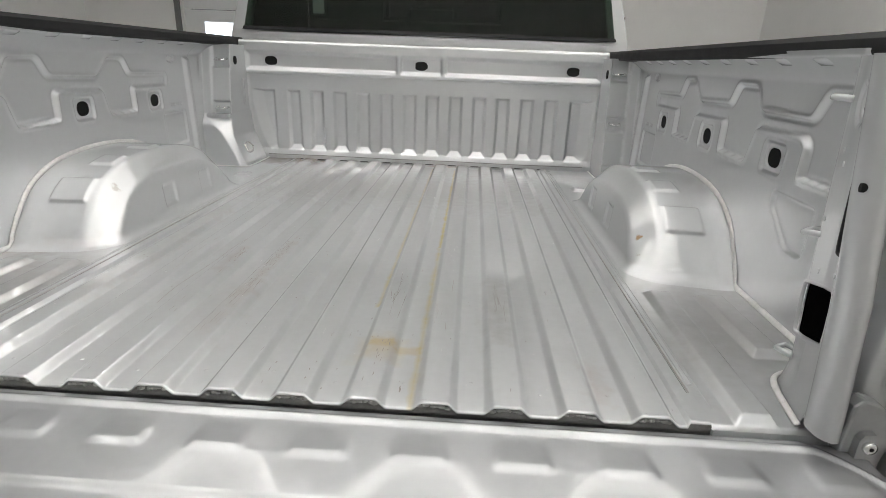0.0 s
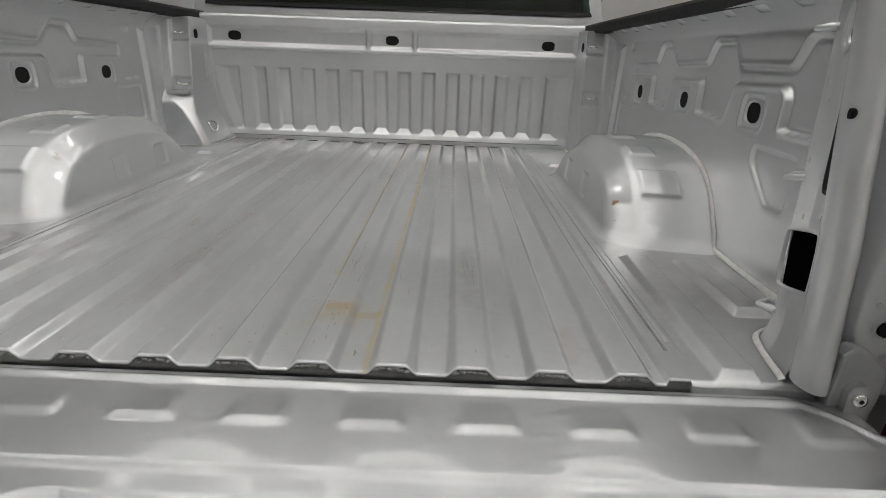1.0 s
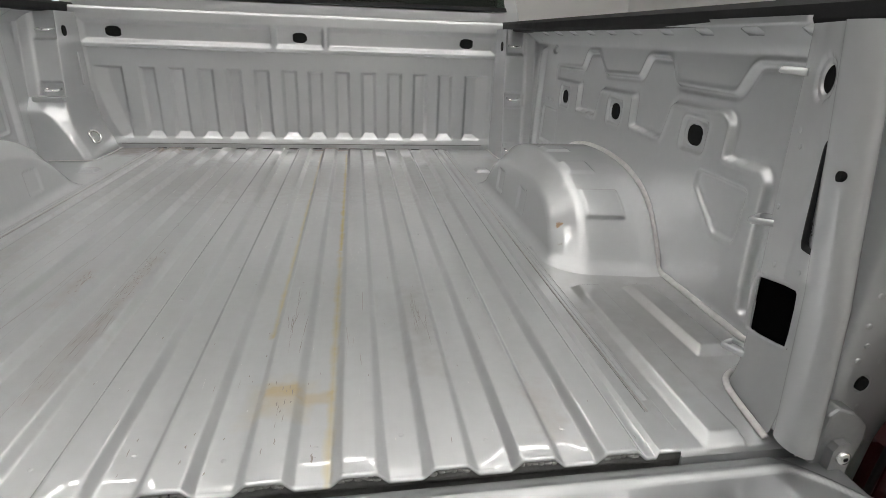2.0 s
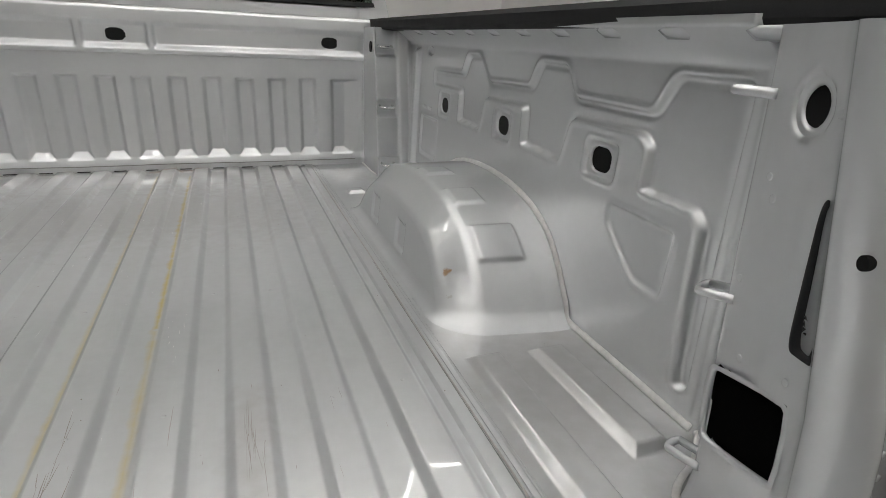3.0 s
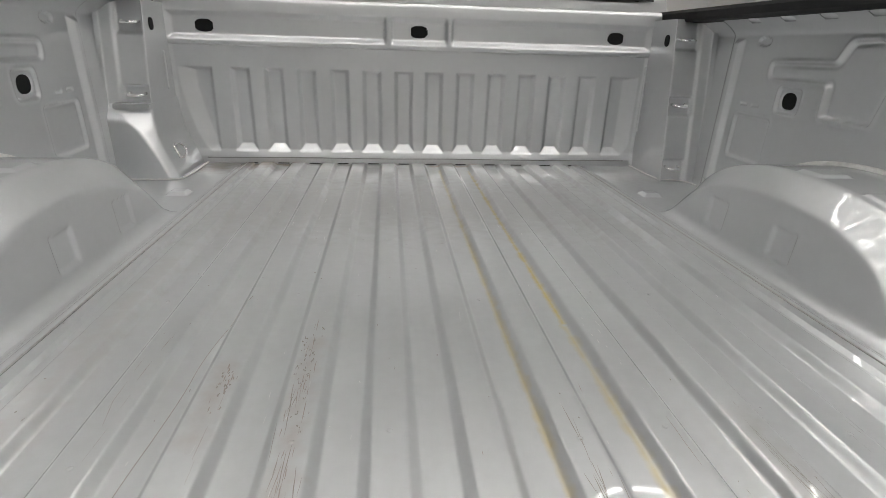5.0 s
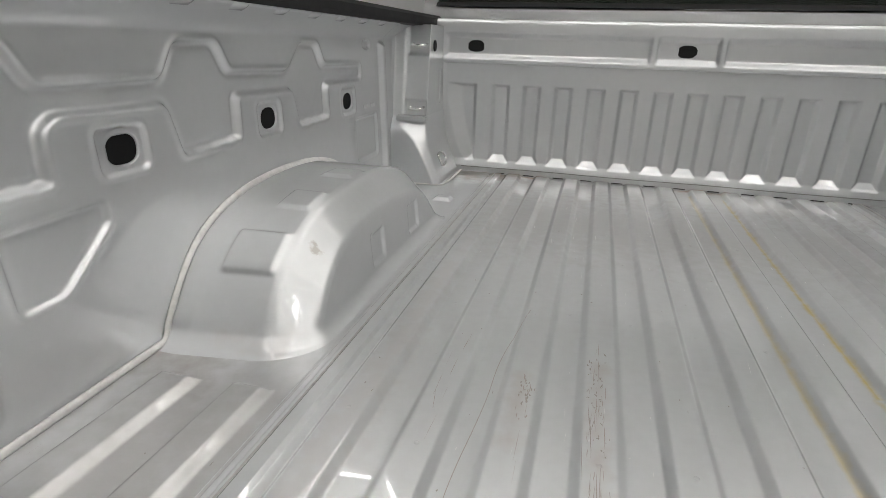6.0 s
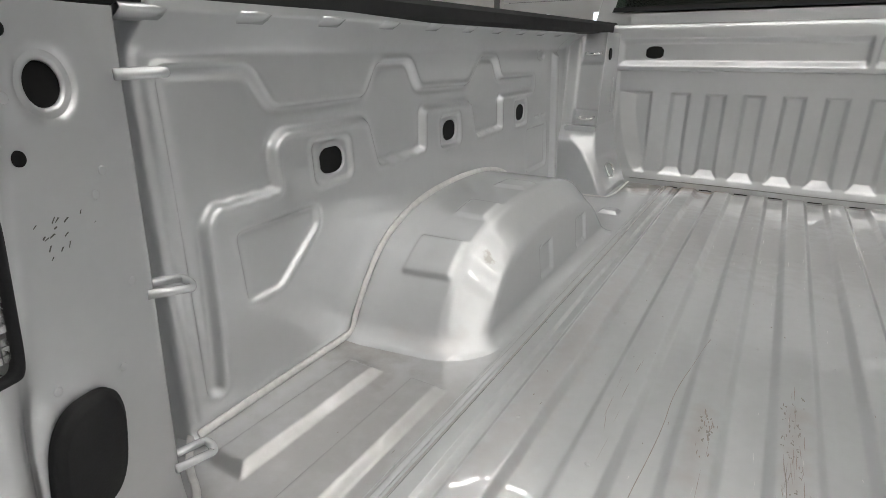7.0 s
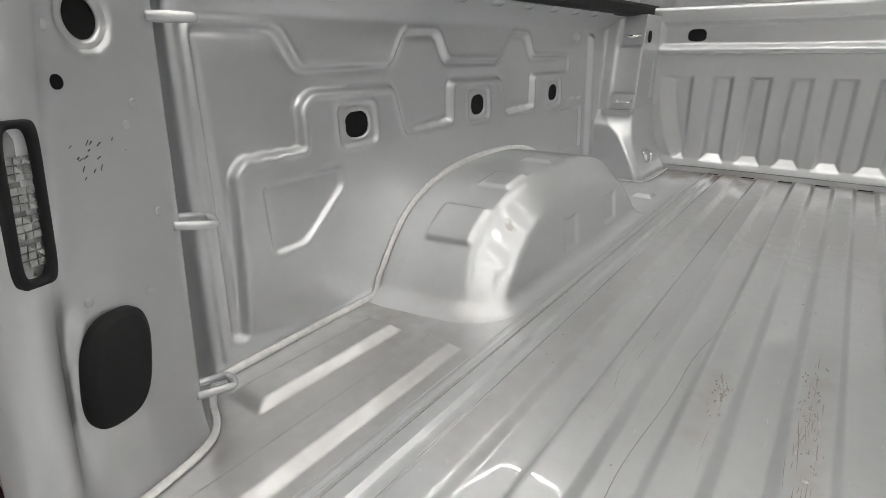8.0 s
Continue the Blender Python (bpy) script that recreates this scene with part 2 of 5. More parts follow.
def rolled(u, v, poly, step, crest, groove, reach=0.0045):
    """A pressed step with a rolled crest along its upper side and a groove along its foot."""
    d = edge_distance(u, v, poly)
    s = np.clip(0.5 + d / (1.6 * reach), 0, 1)
    return step * s * s * (3 - 2 * s) - crest * np.exp(-((d + 1.2 * reach) / reach) ** 2) + groove * np.exp(-((d - 1.2 * reach) / reach) ** 2)


def eased(poly, r):
    """A closed polygon with its corners rounded by about r."""
    return [tuple(p) for p in tight(list(poly) + [poly[0], poly[1]], r)[1:-1]]


def pressed_box(u, v, u0, u1, v0, v1, width):
    return pressed(u, v, [(u0, v0), (u1, v0), (u1, v1), (u0, v1)], width)


def box_in(u, v, u0, u1, v0, v1):
    return (u > u0) & (u < u1) & (v > v0) & (v < v1)


def rounded(poly, times=3):
    """Corner-cutting on an open line of points."""
    p = [np.array(q, float) for q in poly]
    for _ in range(times):
        q = [p[0]]
        for a, b in zip(p, p[1:]):
            q += [0.75 * a + 0.25 * b, 0.25 * a + 0.75 * b]
        p = q + [p[-1]]
    return np.array(p)


def tight(poly, r):
    """An open line with its corners rounded by about r only."""
    p = [np.array(q, float) for q in poly]
    out = [p[0]]
    for a, b, c in zip(p, p[1:], p[2:]):
        i, o = (a - b) / np.linalg.norm(a - b), (c - b) / np.linalg.norm(c - b)
        k = min(r, 0.45 * np.linalg.norm(a - b), 0.45 * np.linalg.norm(c - b))
        for f in (0.0, 0.25, 0.5, 0.75, 1.0):
            out.append((1 - f) ** 2 * (b + k * i) + 2 * f * (1 - f) * b + f * f * (b + k * o))
    return np.array(out + [p[-1]])


def resample(p, step):
    d = np.concatenate([[0], np.cumsum(np.linalg.norm(np.diff(p, axis=0), axis=1))])
    s = np.linspace(0, d[-1], max(2, int(d[-1] / step) + 1))
    return np.stack([np.interp(s, d, p[:, i]) for i in range(p.shape[1])], 1), s


def block(x0, x1, y0, y1, z0, z1, bevel=0.0, bm=None, segments=2):
    """A box with rounded edges."""
    b = bmesh.new()
    bmesh.ops.create_cube(b, size=1, matrix=Matrix.Translation(((x0 + x1) / 2, (y0 + y1) / 2, (z0 + z1) / 2)) @ Matrix.Diagonal((abs(x1 - x0), abs(y1 - y0), abs(z1 - z0), 1)))
    if bevel:
        bmesh.ops.bevel(b, geom=b.edges[:], offset=bevel, segments=segments, affect="EDGES", clamp_overlap=True)
    if bm is None:
        return b
    me = bpy.data.meshes.new("tmp")
    b.to_mesh(me)
    bm.from_mesh(me)
    bpy.data.meshes.remove(me)
    b.free()
    return bm


def prism(bottom, top):
    """A solid between two rings of as many corners."""
    b = bmesh.new()
    lo, hi = [b.verts.new(p) for p in bottom], [b.verts.new(p) for p in top]
    n = len(lo)
    for i in range(n):
        b.faces.new((lo[i], lo[(i + 1) % n], hi[(i + 1) % n], hi[i]))
    b.faces.new(lo[::-1])
    b.faces.new(hi)
    return b


def tube(name, line, radius, sides=8, flat=1.0, flat_axis=None):
    """A round bar along a line; flat squeezes it along flat_axis."""
    pts = np.array(line, float)
    verts, faces = [], []
    for i, p in enumerate(pts):
        d = pts[min(i + 1, len(pts) - 1)] - pts[max(i - 1, 0)]
        d /= np.linalg.norm(d)
        up = np.array(flat_axis if flat_axis is not None else (0.3, 0.2, 1.0), float)
        a = np.cross(d, up)
        a /= np.linalg.norm(a)
        c = np.cross(a, d)
        for k in range(sides):
            w = 2 * math.pi * k / sides
            verts.append(tuple(p + radius * (math.cos(w) * a + flat * math.sin(w) * c)))
    for i in range(len(pts) - 1):
        for k in range(sides):
            faces.append((i * sides + k, i * sides + (k + 1) % sides, (i + 1) * sides + (k + 1) % sides, (i + 1) * sides + k))
    faces += [tuple(range(sides))[::-1], tuple((len(pts) - 1) * sides + k for k in range(sides))]
    me = bpy.data.meshes.new(name)
    me.from_pydata(verts, [], faces)
    return smooth(me)


def stadium(w, h, n=32, power=3.2):
    """A rounded outline of width w and height h."""
    out = []
    for i in range(n):
        a = 2 * math.pi * i / n
        c, s = math.cos(a), math.sin(a)
        out.append((w / 2 * math.copysign(abs(c) ** (2 / power), c), h / 2 * math.copysign(abs(s) ** (2 / power), s)))
    return out


def lip(outline, at, u, v, n, width=0.004):
    """The rolled rim of a hole: outline in the axes u, v round the place at; n points out of the sheet."""
    at, u, v, n = (np.array(q, float) for q in (at, u, v, n))
    rings = []
    for grow, lift in ((width, 0.0003), (width * 0.3, 0.0009), (0, 0.0002), (-0.0006, -0.004)):
        ring = []
        for a, b in outline:
            k = 1 + grow / math.hypot(a, b)
            ring.append(at + a * k * u + b * k * v + lift * n)
        rings.append(ring)
    return ring_mesh("rim", rings)


def ring_mesh(name, rings, closed=True, cap=False):
    m = len(rings[0])
    verts = [tuple(p) for r in rings for p in r]
    faces = []
    for i in range(len(rings) - 1):
        for k in range(m if closed else m - 1):
            faces.append((i * m + k, i * m + (k + 1) % m, (i + 1) * m + (k + 1) % m, (i + 1) * m + k))
    if cap:
        faces.append(tuple((len(rings) - 1) * m + k for k in range(m)))
    me = bpy.data.meshes.new(name)
    me.from_pydata(verts, [], faces)
    return smooth(me)


def disc(outline, at, u, v, n, sink=0.003, dome=0.0):
    """A plug that closes a hole, sink under the sheet, swelling by dome."""
    at, u, v, n = (np.array(q, float) for q in (at, u, v, n))
    rings = []
    for k, h in ((1.03, -0.006), (1.0, 0.0), (0.97, dome * 0.5), (0.9, dome * 0.85), (0.6, dome), (0.02, dome)):
        rings.append([at + a * k * u + b * k * v + (h - sink) * n for a, b in outline])
    return ring_mesh("plug", rings, cap=True)


# ---- room ----
def slab(name, x0, x1, y0, y1, z0, z1, mat, label):
    return tagged(part(name, block(x0, x1, y0, y1, z0, z1), mat), label, name.split("_")[0], kind="structure")


ROOM = (-4.9, 3.75, -4.3, 6.8)
slab("floor", ROOM[0] - 0.2, ROOM[1] + 0.2, ROOM[2] - 0.2, ROOM[3] + 0.2, GROUND - 0.15, GROUND, concrete, "sealed grey concrete workshop floor")
slab("ceiling", ROOM[0] - 0.2, ROOM[1] + 0.2, ROOM[2] - 0.2, ROOM[3] + 0.2, CEILING, CEILING + 0.15, ceiling_paint, "grey-white painted ceiling")
slab("wall_west", ROOM[0] - 0.2, ROOM[0], ROOM[2], ROOM[3], GROUND, CEILING, wall_white, "plain white painted wall")
slab("wall_east", ROOM[1], ROOM[1] + 0.2, ROOM[2], ROOM[3], GROUND, CEILING, wall_white, "plain white painted wall")
slab("wall_south", ROOM[0] - 0.2, ROOM[1] + 0.2, ROOM[2] - 0.2, ROOM[2], GROUND, CEILING, wall_white, "plain white painted wall")

# north wall with the opening of a sectional overhead door
DOOR = (-3.58, 1.10, GROUND, 2.2)
wall = bmesh.new()
block(ROOM[0] - 0.2, DOOR[0], ROOM[3], ROOM[3] + 0.2, GROUND, CEILING, bm=wall)
block(DOOR[1], ROOM[1] + 0.2, ROOM[3], ROOM[3] + 0.2, GROUND, CEILING, bm=wall)
block(DOOR[0], DOOR[1], ROOM[3], ROOM[3] + 0.2, DOOR[3], CEILING, bm=wall)
tagged(part("wall_north", wall, wall_white), "white painted wall with an overhead door", "wall", kind="structure")
overhead = new("door_1")
overhead.location = ((DOOR[0] + DOOR[1]) / 2, ROOM[3] + 0.05, GROUND)
tagged(overhead, "closed white sectional overhead garage door with small windows", "door", kind="structure")
rows_of_door = 5
high = (DOOR[3] - GROUND) / rows_of_door
for i in range(rows_of_door):
    z0 = GROUND + i * high
    if i == 2:
        # the windowed section: rails round a row of panes
        rails, n = bmesh.new(), 5
        w = (DOOR[1] - DOOR[0]) / n
        lo, hi = z0 + 0.288, z0 + 0.468
        block(DOOR[0], DOOR[1], ROOM[3] + 0.03, ROOM[3] + 0.07, z0 + 0.004, lo, 0.004, rails)
        block(DOOR[0], DOOR[1], ROOM[3] + 0.03, ROOM[3] + 0.07, hi, z0 + high - 0.004, 0.004, rails)
        for k in range(n):
            block(DOOR[0] + k * w, DOOR[0] + k * w + 0.25, ROOM[3] + 0.03, ROOM[3] + 0.07, lo, hi, 0.002, rails)
            block(DOOR[0] + k * w + 0.64, DOOR[0] + (k + 1) * w, ROOM[3] + 0.03, ROOM[3] + 0.07, lo, hi, 0.002, rails)
        section = part("door_section", rails, door_white, overhead)
        for k in range(n):
            pane = block(DOOR[0] + k * w + 0.25, DOOR[0] + k * w + 0.64, ROOM[3] + 0.045, ROOM[3] + 0.055, lo, hi)
            part("pane", pane, day_glow, section, "frosted bright window pane")
    else:
        sec = block(DOOR[0], DOOR[1], ROOM[3] + 0.03, ROOM[3] + 0.07, z0 + 0.004, z0 + high - 0.004, 0.006)
        block(DOOR[0] + 0.02, DOOR[1] - 0.02, ROOM[3] + 0.020, ROOM[3] + 0.05, z0 + 0.2, z0 + 0.225, 0.004, sec)
        block(DOOR[0] + 0.02, DOOR[1] - 0.02, ROOM[3] + 0.020, ROOM[3] + 0.05, z0 + 0.4, z0 + 0.425, 0.004, sec)
        part("door_section", sec, door_white, overhead)
for x in (DOOR[0] - 0.06, DOOR[1] + 0.06):
    part("door_track", block(x - 0.03, x + 0.03, ROOM[3] - 0.06, ROOM[3] - 0.002, GROUND, CEILING - 0.05, 0.006), dark_steel, overhead, "dark steel door track")

# a white panel with its upright joint
tagged(part("wall_panel", block(ROOM[0] + 0.002, ROOM[0] + 0.05, 2.0, 5.6, GROUND, CEILING, 0.004), wall_white), "smooth white wall panel with an upright joint", "wall panel", kind="structure")

# ceiling lamp: a honeycomb of thin glowing tubes hung under the ceiling
HEX, TUBE_Z = 0.50, CEILING - 0.12
honeycomb = new("honeycomb_light")
honeycomb.location = (0, 0.7, CEILING)
tagged(honeycomb, "honeycomb of thin white light tubes under the ceiling", "ceiling light")
tube_bm = block(-HEX / 2 + 0.02, HEX / 2 - 0.02, -0.011, 0.011, -0.011, 0.011, 0.005)
tube_me = bpy.data.meshes.new("light_tube")
tube_bm.to_mesh(tube_me)
tube_bm.free()
tube_me.materials.append(lamp_glow)
joint_bm = block(-0.025, 0.025, -0.025, 0.025, -0.018, 0.10, 0.006)
joint_me = bpy.data.meshes.new("joint")
joint_bm.to_mesh(joint_me)
joint_bm.free()
joint_me.materials.append(door_white)
edges, corners = set(), set()
for col in range(-2, 5):
    for row in range(5):
        hx, hy = col * 1.5 * HEX, 2.25 - row * math.sqrt(3) * HEX - (math.sqrt(3) * HEX / 2 if col % 2 else 0)
        ring = [(round(hx + HEX * math.cos(a * math.pi / 3), 3), round(hy + HEX * math.sin(a * math.pi / 3), 3)) for a in range(6)]
        corners.update(ring)
        for a, b in zip(ring, ring[1:] + ring[:1]):
            edges.add((min(a, b), max(a, b)))
for name, me, places in (("light_tube", tube_me, sorted(edges)), ("joint", joint_me, sorted(corners))):
    for place in places:
        ob = new(name, me)
        ob.parent = honeycomb
        if name == "joint":
            x, y, turn = place[0], place[1], 0.0
        else:
            (x0, y0), (x1, y1) = place
            x, y, turn = (x0 + x1) / 2, (y0 + y1) / 2, math.atan2(y1 - y0, x1 - x0)
        ob.location = (x, y - 0.7, TUBE_Z - CEILING)
        ob.rotation_euler = (0, 0, turn)

# ---- the truck ----
truck = new("pickup_truck")
truck.location = (0, 1.2, GROUND)
tagged(truck, "silver pickup truck with empty worn bed and lowered tailgate", "pickup truck")

# bed floor: eleven pressed ridges, fading at the front, rolled down at the rear
PITCH = 0.1008
STEP = 0.003


def ridge_profile(x, soft=0.0):
    """1 on a ridge, 0 in a trough; soft widens the flanks."""
    d = np.abs((x / PITCH + 0.5) % 1 - 0.5) * PITCH
    r = np.clip((0.0313 + 0.5 * soft - d) / (0.0122 + soft), 0, 1)
    r = 0.65 * r + 0.35 * r * r * (3 - 2 * r)
    return np.where(np.abs(x) < 5.45 * PITCH, r, 1.0)


DEPTH = 0.0118


def bed_floor():
    xs = np.arange(-0.578, 0.5781, 0.0017)
    ys = np.concatenate([np.linspace(0.030, 0.06, 16), np.linspace(0.07, 1.70, 60), np.linspace(1.71, 1.868, 40)])
    x, y = np.meshgrid(xs, ys, indexing="ij")
    # full height to the front, where each ridge ends in a rounded nose and each trough climbs a little
    front = np.sqrt(np.clip((1.856 - y) / 0.016, 0, 1))
    near = np.exp(-(y - 0.03) / 0.009)
    low = -DEPTH - 0.0005 * near + 0.004 * np.clip((y - 1.815) / 0.03, 0, 1)
    ridge = ridge_profile(x, 0.002 * near)
    z = low * (1 - ridge * front) - 0.004 * (1 - front)
    z = np.where(np.abs(x) > 5.45 * PITCH, -0.004, z)
    z += 0.0006 * np.sin(3.1 * y + 40 * x) * np.sin(2.3 * y)
    me = sheet("bed_floor", x, y, z)
    return me


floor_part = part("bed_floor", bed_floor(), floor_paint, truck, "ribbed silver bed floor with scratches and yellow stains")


def crest_line(xs):
    crest = -0.0123 + 0.0123 * ridge_profile(xs, 0.002)
    return np.where(np.abs(xs) > 5.45 * PITCH, -0.004, crest)


def floor_edge():
    """The rear edge of the floor, rolled over and tucked under."""
    xs = np.arange(-0.578, 0.5781, 0.0022)
    turn = [(0.030, 0.0), (0.0265, 0.0004), (0.0245, -0.0004), (0.0234, -0.0018), (0.0236, -0.0034), (0.0252, -0.0044), (0.034, -0.0046)]
    y = np.array([[t[0] for t in turn]] * len(xs))
    z = crest_line(xs)[:, None] + np.array([t[1] for t in turn])[None, :]
    x = np.repeat(xs[:, None], y.shape[1], 1)
    return sheet("floor_edge", x, y, z)


part("rear_edge", floor_edge(), floor_paint, floor_part)


def sill_face():
    """The upright face below the lip: it follows the ridges, with a shallow pocket under each."""
    xs = np.arange(-0.60, 0.6001, 0.0022)
    k = np.linspace(0, 1, 12)
    x, f = np.meshgrid(xs, k, indexing="ij")
    top = crest_line(xs)[:, None] - 0.0042
    z = top * (1 - f) - 0.050 * f
    hump = ridge_profile(x, 0.002)
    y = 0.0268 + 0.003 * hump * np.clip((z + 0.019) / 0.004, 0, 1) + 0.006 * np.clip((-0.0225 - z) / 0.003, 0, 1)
    return sheet("sill_face", x, y, z)


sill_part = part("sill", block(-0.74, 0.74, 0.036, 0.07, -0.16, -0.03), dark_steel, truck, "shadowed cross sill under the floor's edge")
part("sill_face", sill_face(), shade_dirt_paint, sill_part, "face below the floor's edge, colour darkened for dirt and shade")
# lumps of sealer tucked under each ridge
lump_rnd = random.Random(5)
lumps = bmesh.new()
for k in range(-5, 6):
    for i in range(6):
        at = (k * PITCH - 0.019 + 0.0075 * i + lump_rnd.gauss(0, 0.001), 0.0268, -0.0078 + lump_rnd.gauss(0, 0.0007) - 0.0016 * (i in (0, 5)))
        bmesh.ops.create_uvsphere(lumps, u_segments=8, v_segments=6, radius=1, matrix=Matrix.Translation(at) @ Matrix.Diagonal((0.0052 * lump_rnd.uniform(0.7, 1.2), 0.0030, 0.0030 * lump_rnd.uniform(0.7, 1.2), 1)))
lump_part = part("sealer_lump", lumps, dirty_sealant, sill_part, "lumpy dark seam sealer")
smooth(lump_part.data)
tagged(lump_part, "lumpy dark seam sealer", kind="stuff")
for s in (-1, 1):
    line = [(s * (0.5725 + 0.0006 * math.sin(9 * y)), y, -0.0038) for y in np.linspace(0.095, 1.86, 60)]
    part("weld_seam", tube("weld_seam", line, 0.0016, 6, 0.8, (0, 0, 1)), old_sealant, floor_part)
    part("seam_gap", tube("seam_gap", [(s * 0.5702, y, -0.0041) for y in np.linspace(0.095, 1.86, 40)], 0.0006, 6, 0.6, (0, 0, 1)), shade_dirt_paint, floor_part)
    line = [(s * 0.5925, y, -0.0056) for y in np.linspace(0.06, 1.84, 40)]
    part("weld_seam", tube("weld_seam", line, 0.0008, 6, 0.7, (0, 0, 1)), floor_paint, floor_part)
    strip = [(s * (0.583 + 0.0008 * math.sin(5 * y)), y, -0.0056) for y in np.linspace(0.12, 1.84, 60)]
    part("seam_sealer", tube("seam_sealer", strip, 0.0045, 8, 0.12, (0, 0, 1)), floor_paint, floor_part, "thin painted-over strip of brushed seam sealer")


# dark joint where each trough ends at the front panel
slot_me = bpy.data.meshes.new("joint_gap")
slot_bm = block(-0.019, 0.019, -0.0022, 0.0022, -0.0014, 0.0014, 0.001)
slot_bm.to_mesh(slot_me)
slot_bm.free()
slot_me.materials.append(black_rubber)
for k in range(-6, 6):
    ob = new("joint_gap", slot_me)
    ob.location = ((k + 0.5) * PITCH + 0.003 * ((k * 7) % 3 - 1), 1.851, -0.0055)
    ob.parent = floor_part
    ob.matrix_parent_inverse = Matrix.Translation(-floor_part.location)


def floor_z(x):
    return float(-DEPTH + DEPTH * ridge_profile(np.array([x]))[0]) if abs(x) < 5.45 * PITCH else -0.004


def slivers(name, spots, seed):
    """Scratches along the bed: (x, y, spread across, spread along, how many, length, width)."""
    rnd = random.Random(seed)
    verts, faces = [], []
    for x, y, sx, sy, count, length, width in spots:
        for _ in range(count):
            px, py = x + rnd.gauss(0, sx), y + rnd.gauss(0, sy)
            ln, w, lean = length * rnd.uniform(0.3, 1.3), width * rnd.uniform(0.4, 1.4), rnd.gauss(0, 0.06)
            z = floor_z(px) + 0.0005
            if abs(floor_z(px + 0.004) - floor_z(px - 0.004)) > 0.002 or py < 0.045:
                continue
            k = len(verts)
            n = 4
            for i in range(n + 1):
                f = i / n
                ww = w * math.sin(math.pi * min(max(f, 0.08), 0.92))
                cx, cy = px + lean * ln * f + rnd.gauss(0, w * 0.4), py + ln * f
                verts += [(cx - ww, cy, z), (cx + ww, cy, z)]
            for i in range(n):
                faces.append((k + 2 * i, k + 2 * i + 1, k + 2 * i + 3, k + 2 * i + 2))
    me = bpy.data.meshes.new(name)
    me.from_pydata(verts, [], faces)
    return me


marks = [(0.303, 0.32, 0.009, 0.05, 16, 0.07, 0.00025), (0.425, 0.40, 0.010, 0.05, 5, 0.03, 0.0003), (0.10, 0.36, 0.008, 0.04, 12, 0.06, 0.0004),
         (-0.205, 0.36, 0.012, 0.07, 24, 0.05, 0.0004), (-0.207, 0.625, 0.009, 0.030, 30, 0.007, 0.0011), (-0.303, 0.562, 0.013, 0.012, 30, 0.006, 0.0011),
         (-0.203, 0.55, 0.008, 0.06, 26, 0.004, 0.0009), (0.0, 0.7, 0.32, 0.45, 70, 0.004, 0.0008),
         (0.05, 0.25, 0.26, 0.16, 60, 0.006, 0.0007), (0.104, 0.15, 0.012, 0.04, 16, 0.012, 0.0007), (0.02, 0.06, 0.2, 0.03, 16, 0.012, 0.0011), (-0.3, 0.9, 0.2, 0.3, 26, 0.004, 0.0012)]
tagged(part("scratch", slivers("scratch", marks, 4), scuff_dark, floor_part, "fine dark scratches and specks"), kind="stuff")
browns = [(-0.204, 0.50, 0.008, 0.08, 34, 0.03, 0.0004), (-0.205, 0.28, 0.014, 0.09, 16, 0.04, 0.0003), (-0.30, 0.34, 0.012, 0.10, 10, 0.04, 0.0003), (0.20, 0.30, 0.012, 0.10, 8, 0.04, 0.0003),
          (-0.40, 0.5, 0.012, 0.15, 10, 0.04, 0.0003), (0.0, 0.25, 0.25, 0.12, 24, 0.02, 0.0003), (-0.303, 0.555, 0.010, 0.03, 26, 0.012, 0.0010)]
tagged(part("brown_scratch", slivers("brown_scratch", browns, 14), scuff_brown, floor_part, "fine brownish scratches"), kind="stuff")
pale = [(0.20, 0.66, 0.012, 0.10, 14, 0.012, 0.0005), (-0.05, 0.9, 0.3, 0.4, 60, 0.008, 0.0005), (-0.1, 1.2, 0.25, 0.25, 40, 0.03, 0.0004), (0.0, 0.3, 0.3, 0.2, 24, 0.004, 0.0008), (-0.1, 0.45, 0.2, 0.2, 16, 0.02, 0.0003)]
tagged(part("pale_scratch", slivers("pale_scratch", pale, 9), scuff_light, floor_part, "fine pale scratches"), kind="stuff")
wander = [(-0.318, 0.80), (-0.330, 0.74), (-0.340, 0.68), (-0.345, 0.62), (-0.344, 0.56), (-0.348, 0.49), (-0.354, 0.42), (-0.356, 0.36), (-0.351, 0.30)]
wander = [(px, py, floor_z(px) + 0.0006) for px, py in rounded(wander, 2)]
part("long_scratch", tube("long_scratch", wander, 0.00045, 4, 0.5, (0, 0, 1)), scuff_brown, floor_part, "one long wandering scratch")

# spot-weld dimples in the floor
dome = bmesh.new()
for i, (px, py) in enumerate([(0.0504 + 0.1008 * k, 0.075 + 0.01 * ((k * 7) % 3)) for k in range(-5, 5)] + [(0.1008 * k, 0.43 + 0.012 * ((k * 5) % 4)) for k in range(-5, 6)]
                             + [(0.0504 + 0.1008 * k, 0.80 + 0.01 * ((k * 3) % 4)) for k in range(-5, 5)] + [(0.1008 * k, 1.25) for k in range(-5, 6)]):
    bmesh.ops.create_uvsphere(dome, u_segments=10, v_segments=6, radius=1, matrix=Matrix.Translation((px, py, floor_z(px) - 0.0002)) @ Matrix.Diagonal((0.0034, 0.0034, 0.0008, 1)))
dimples = part("weld_dimple", dome, floor_paint, floor_part)
smooth(dimples.data)
tagged(dimples, "small raised weld dimples", kind="stuff")


SHIFT = {-1: 0.003, 1: 0.004}
HOLE_SHIFT = {-1: 0.001, 1: -0.004}


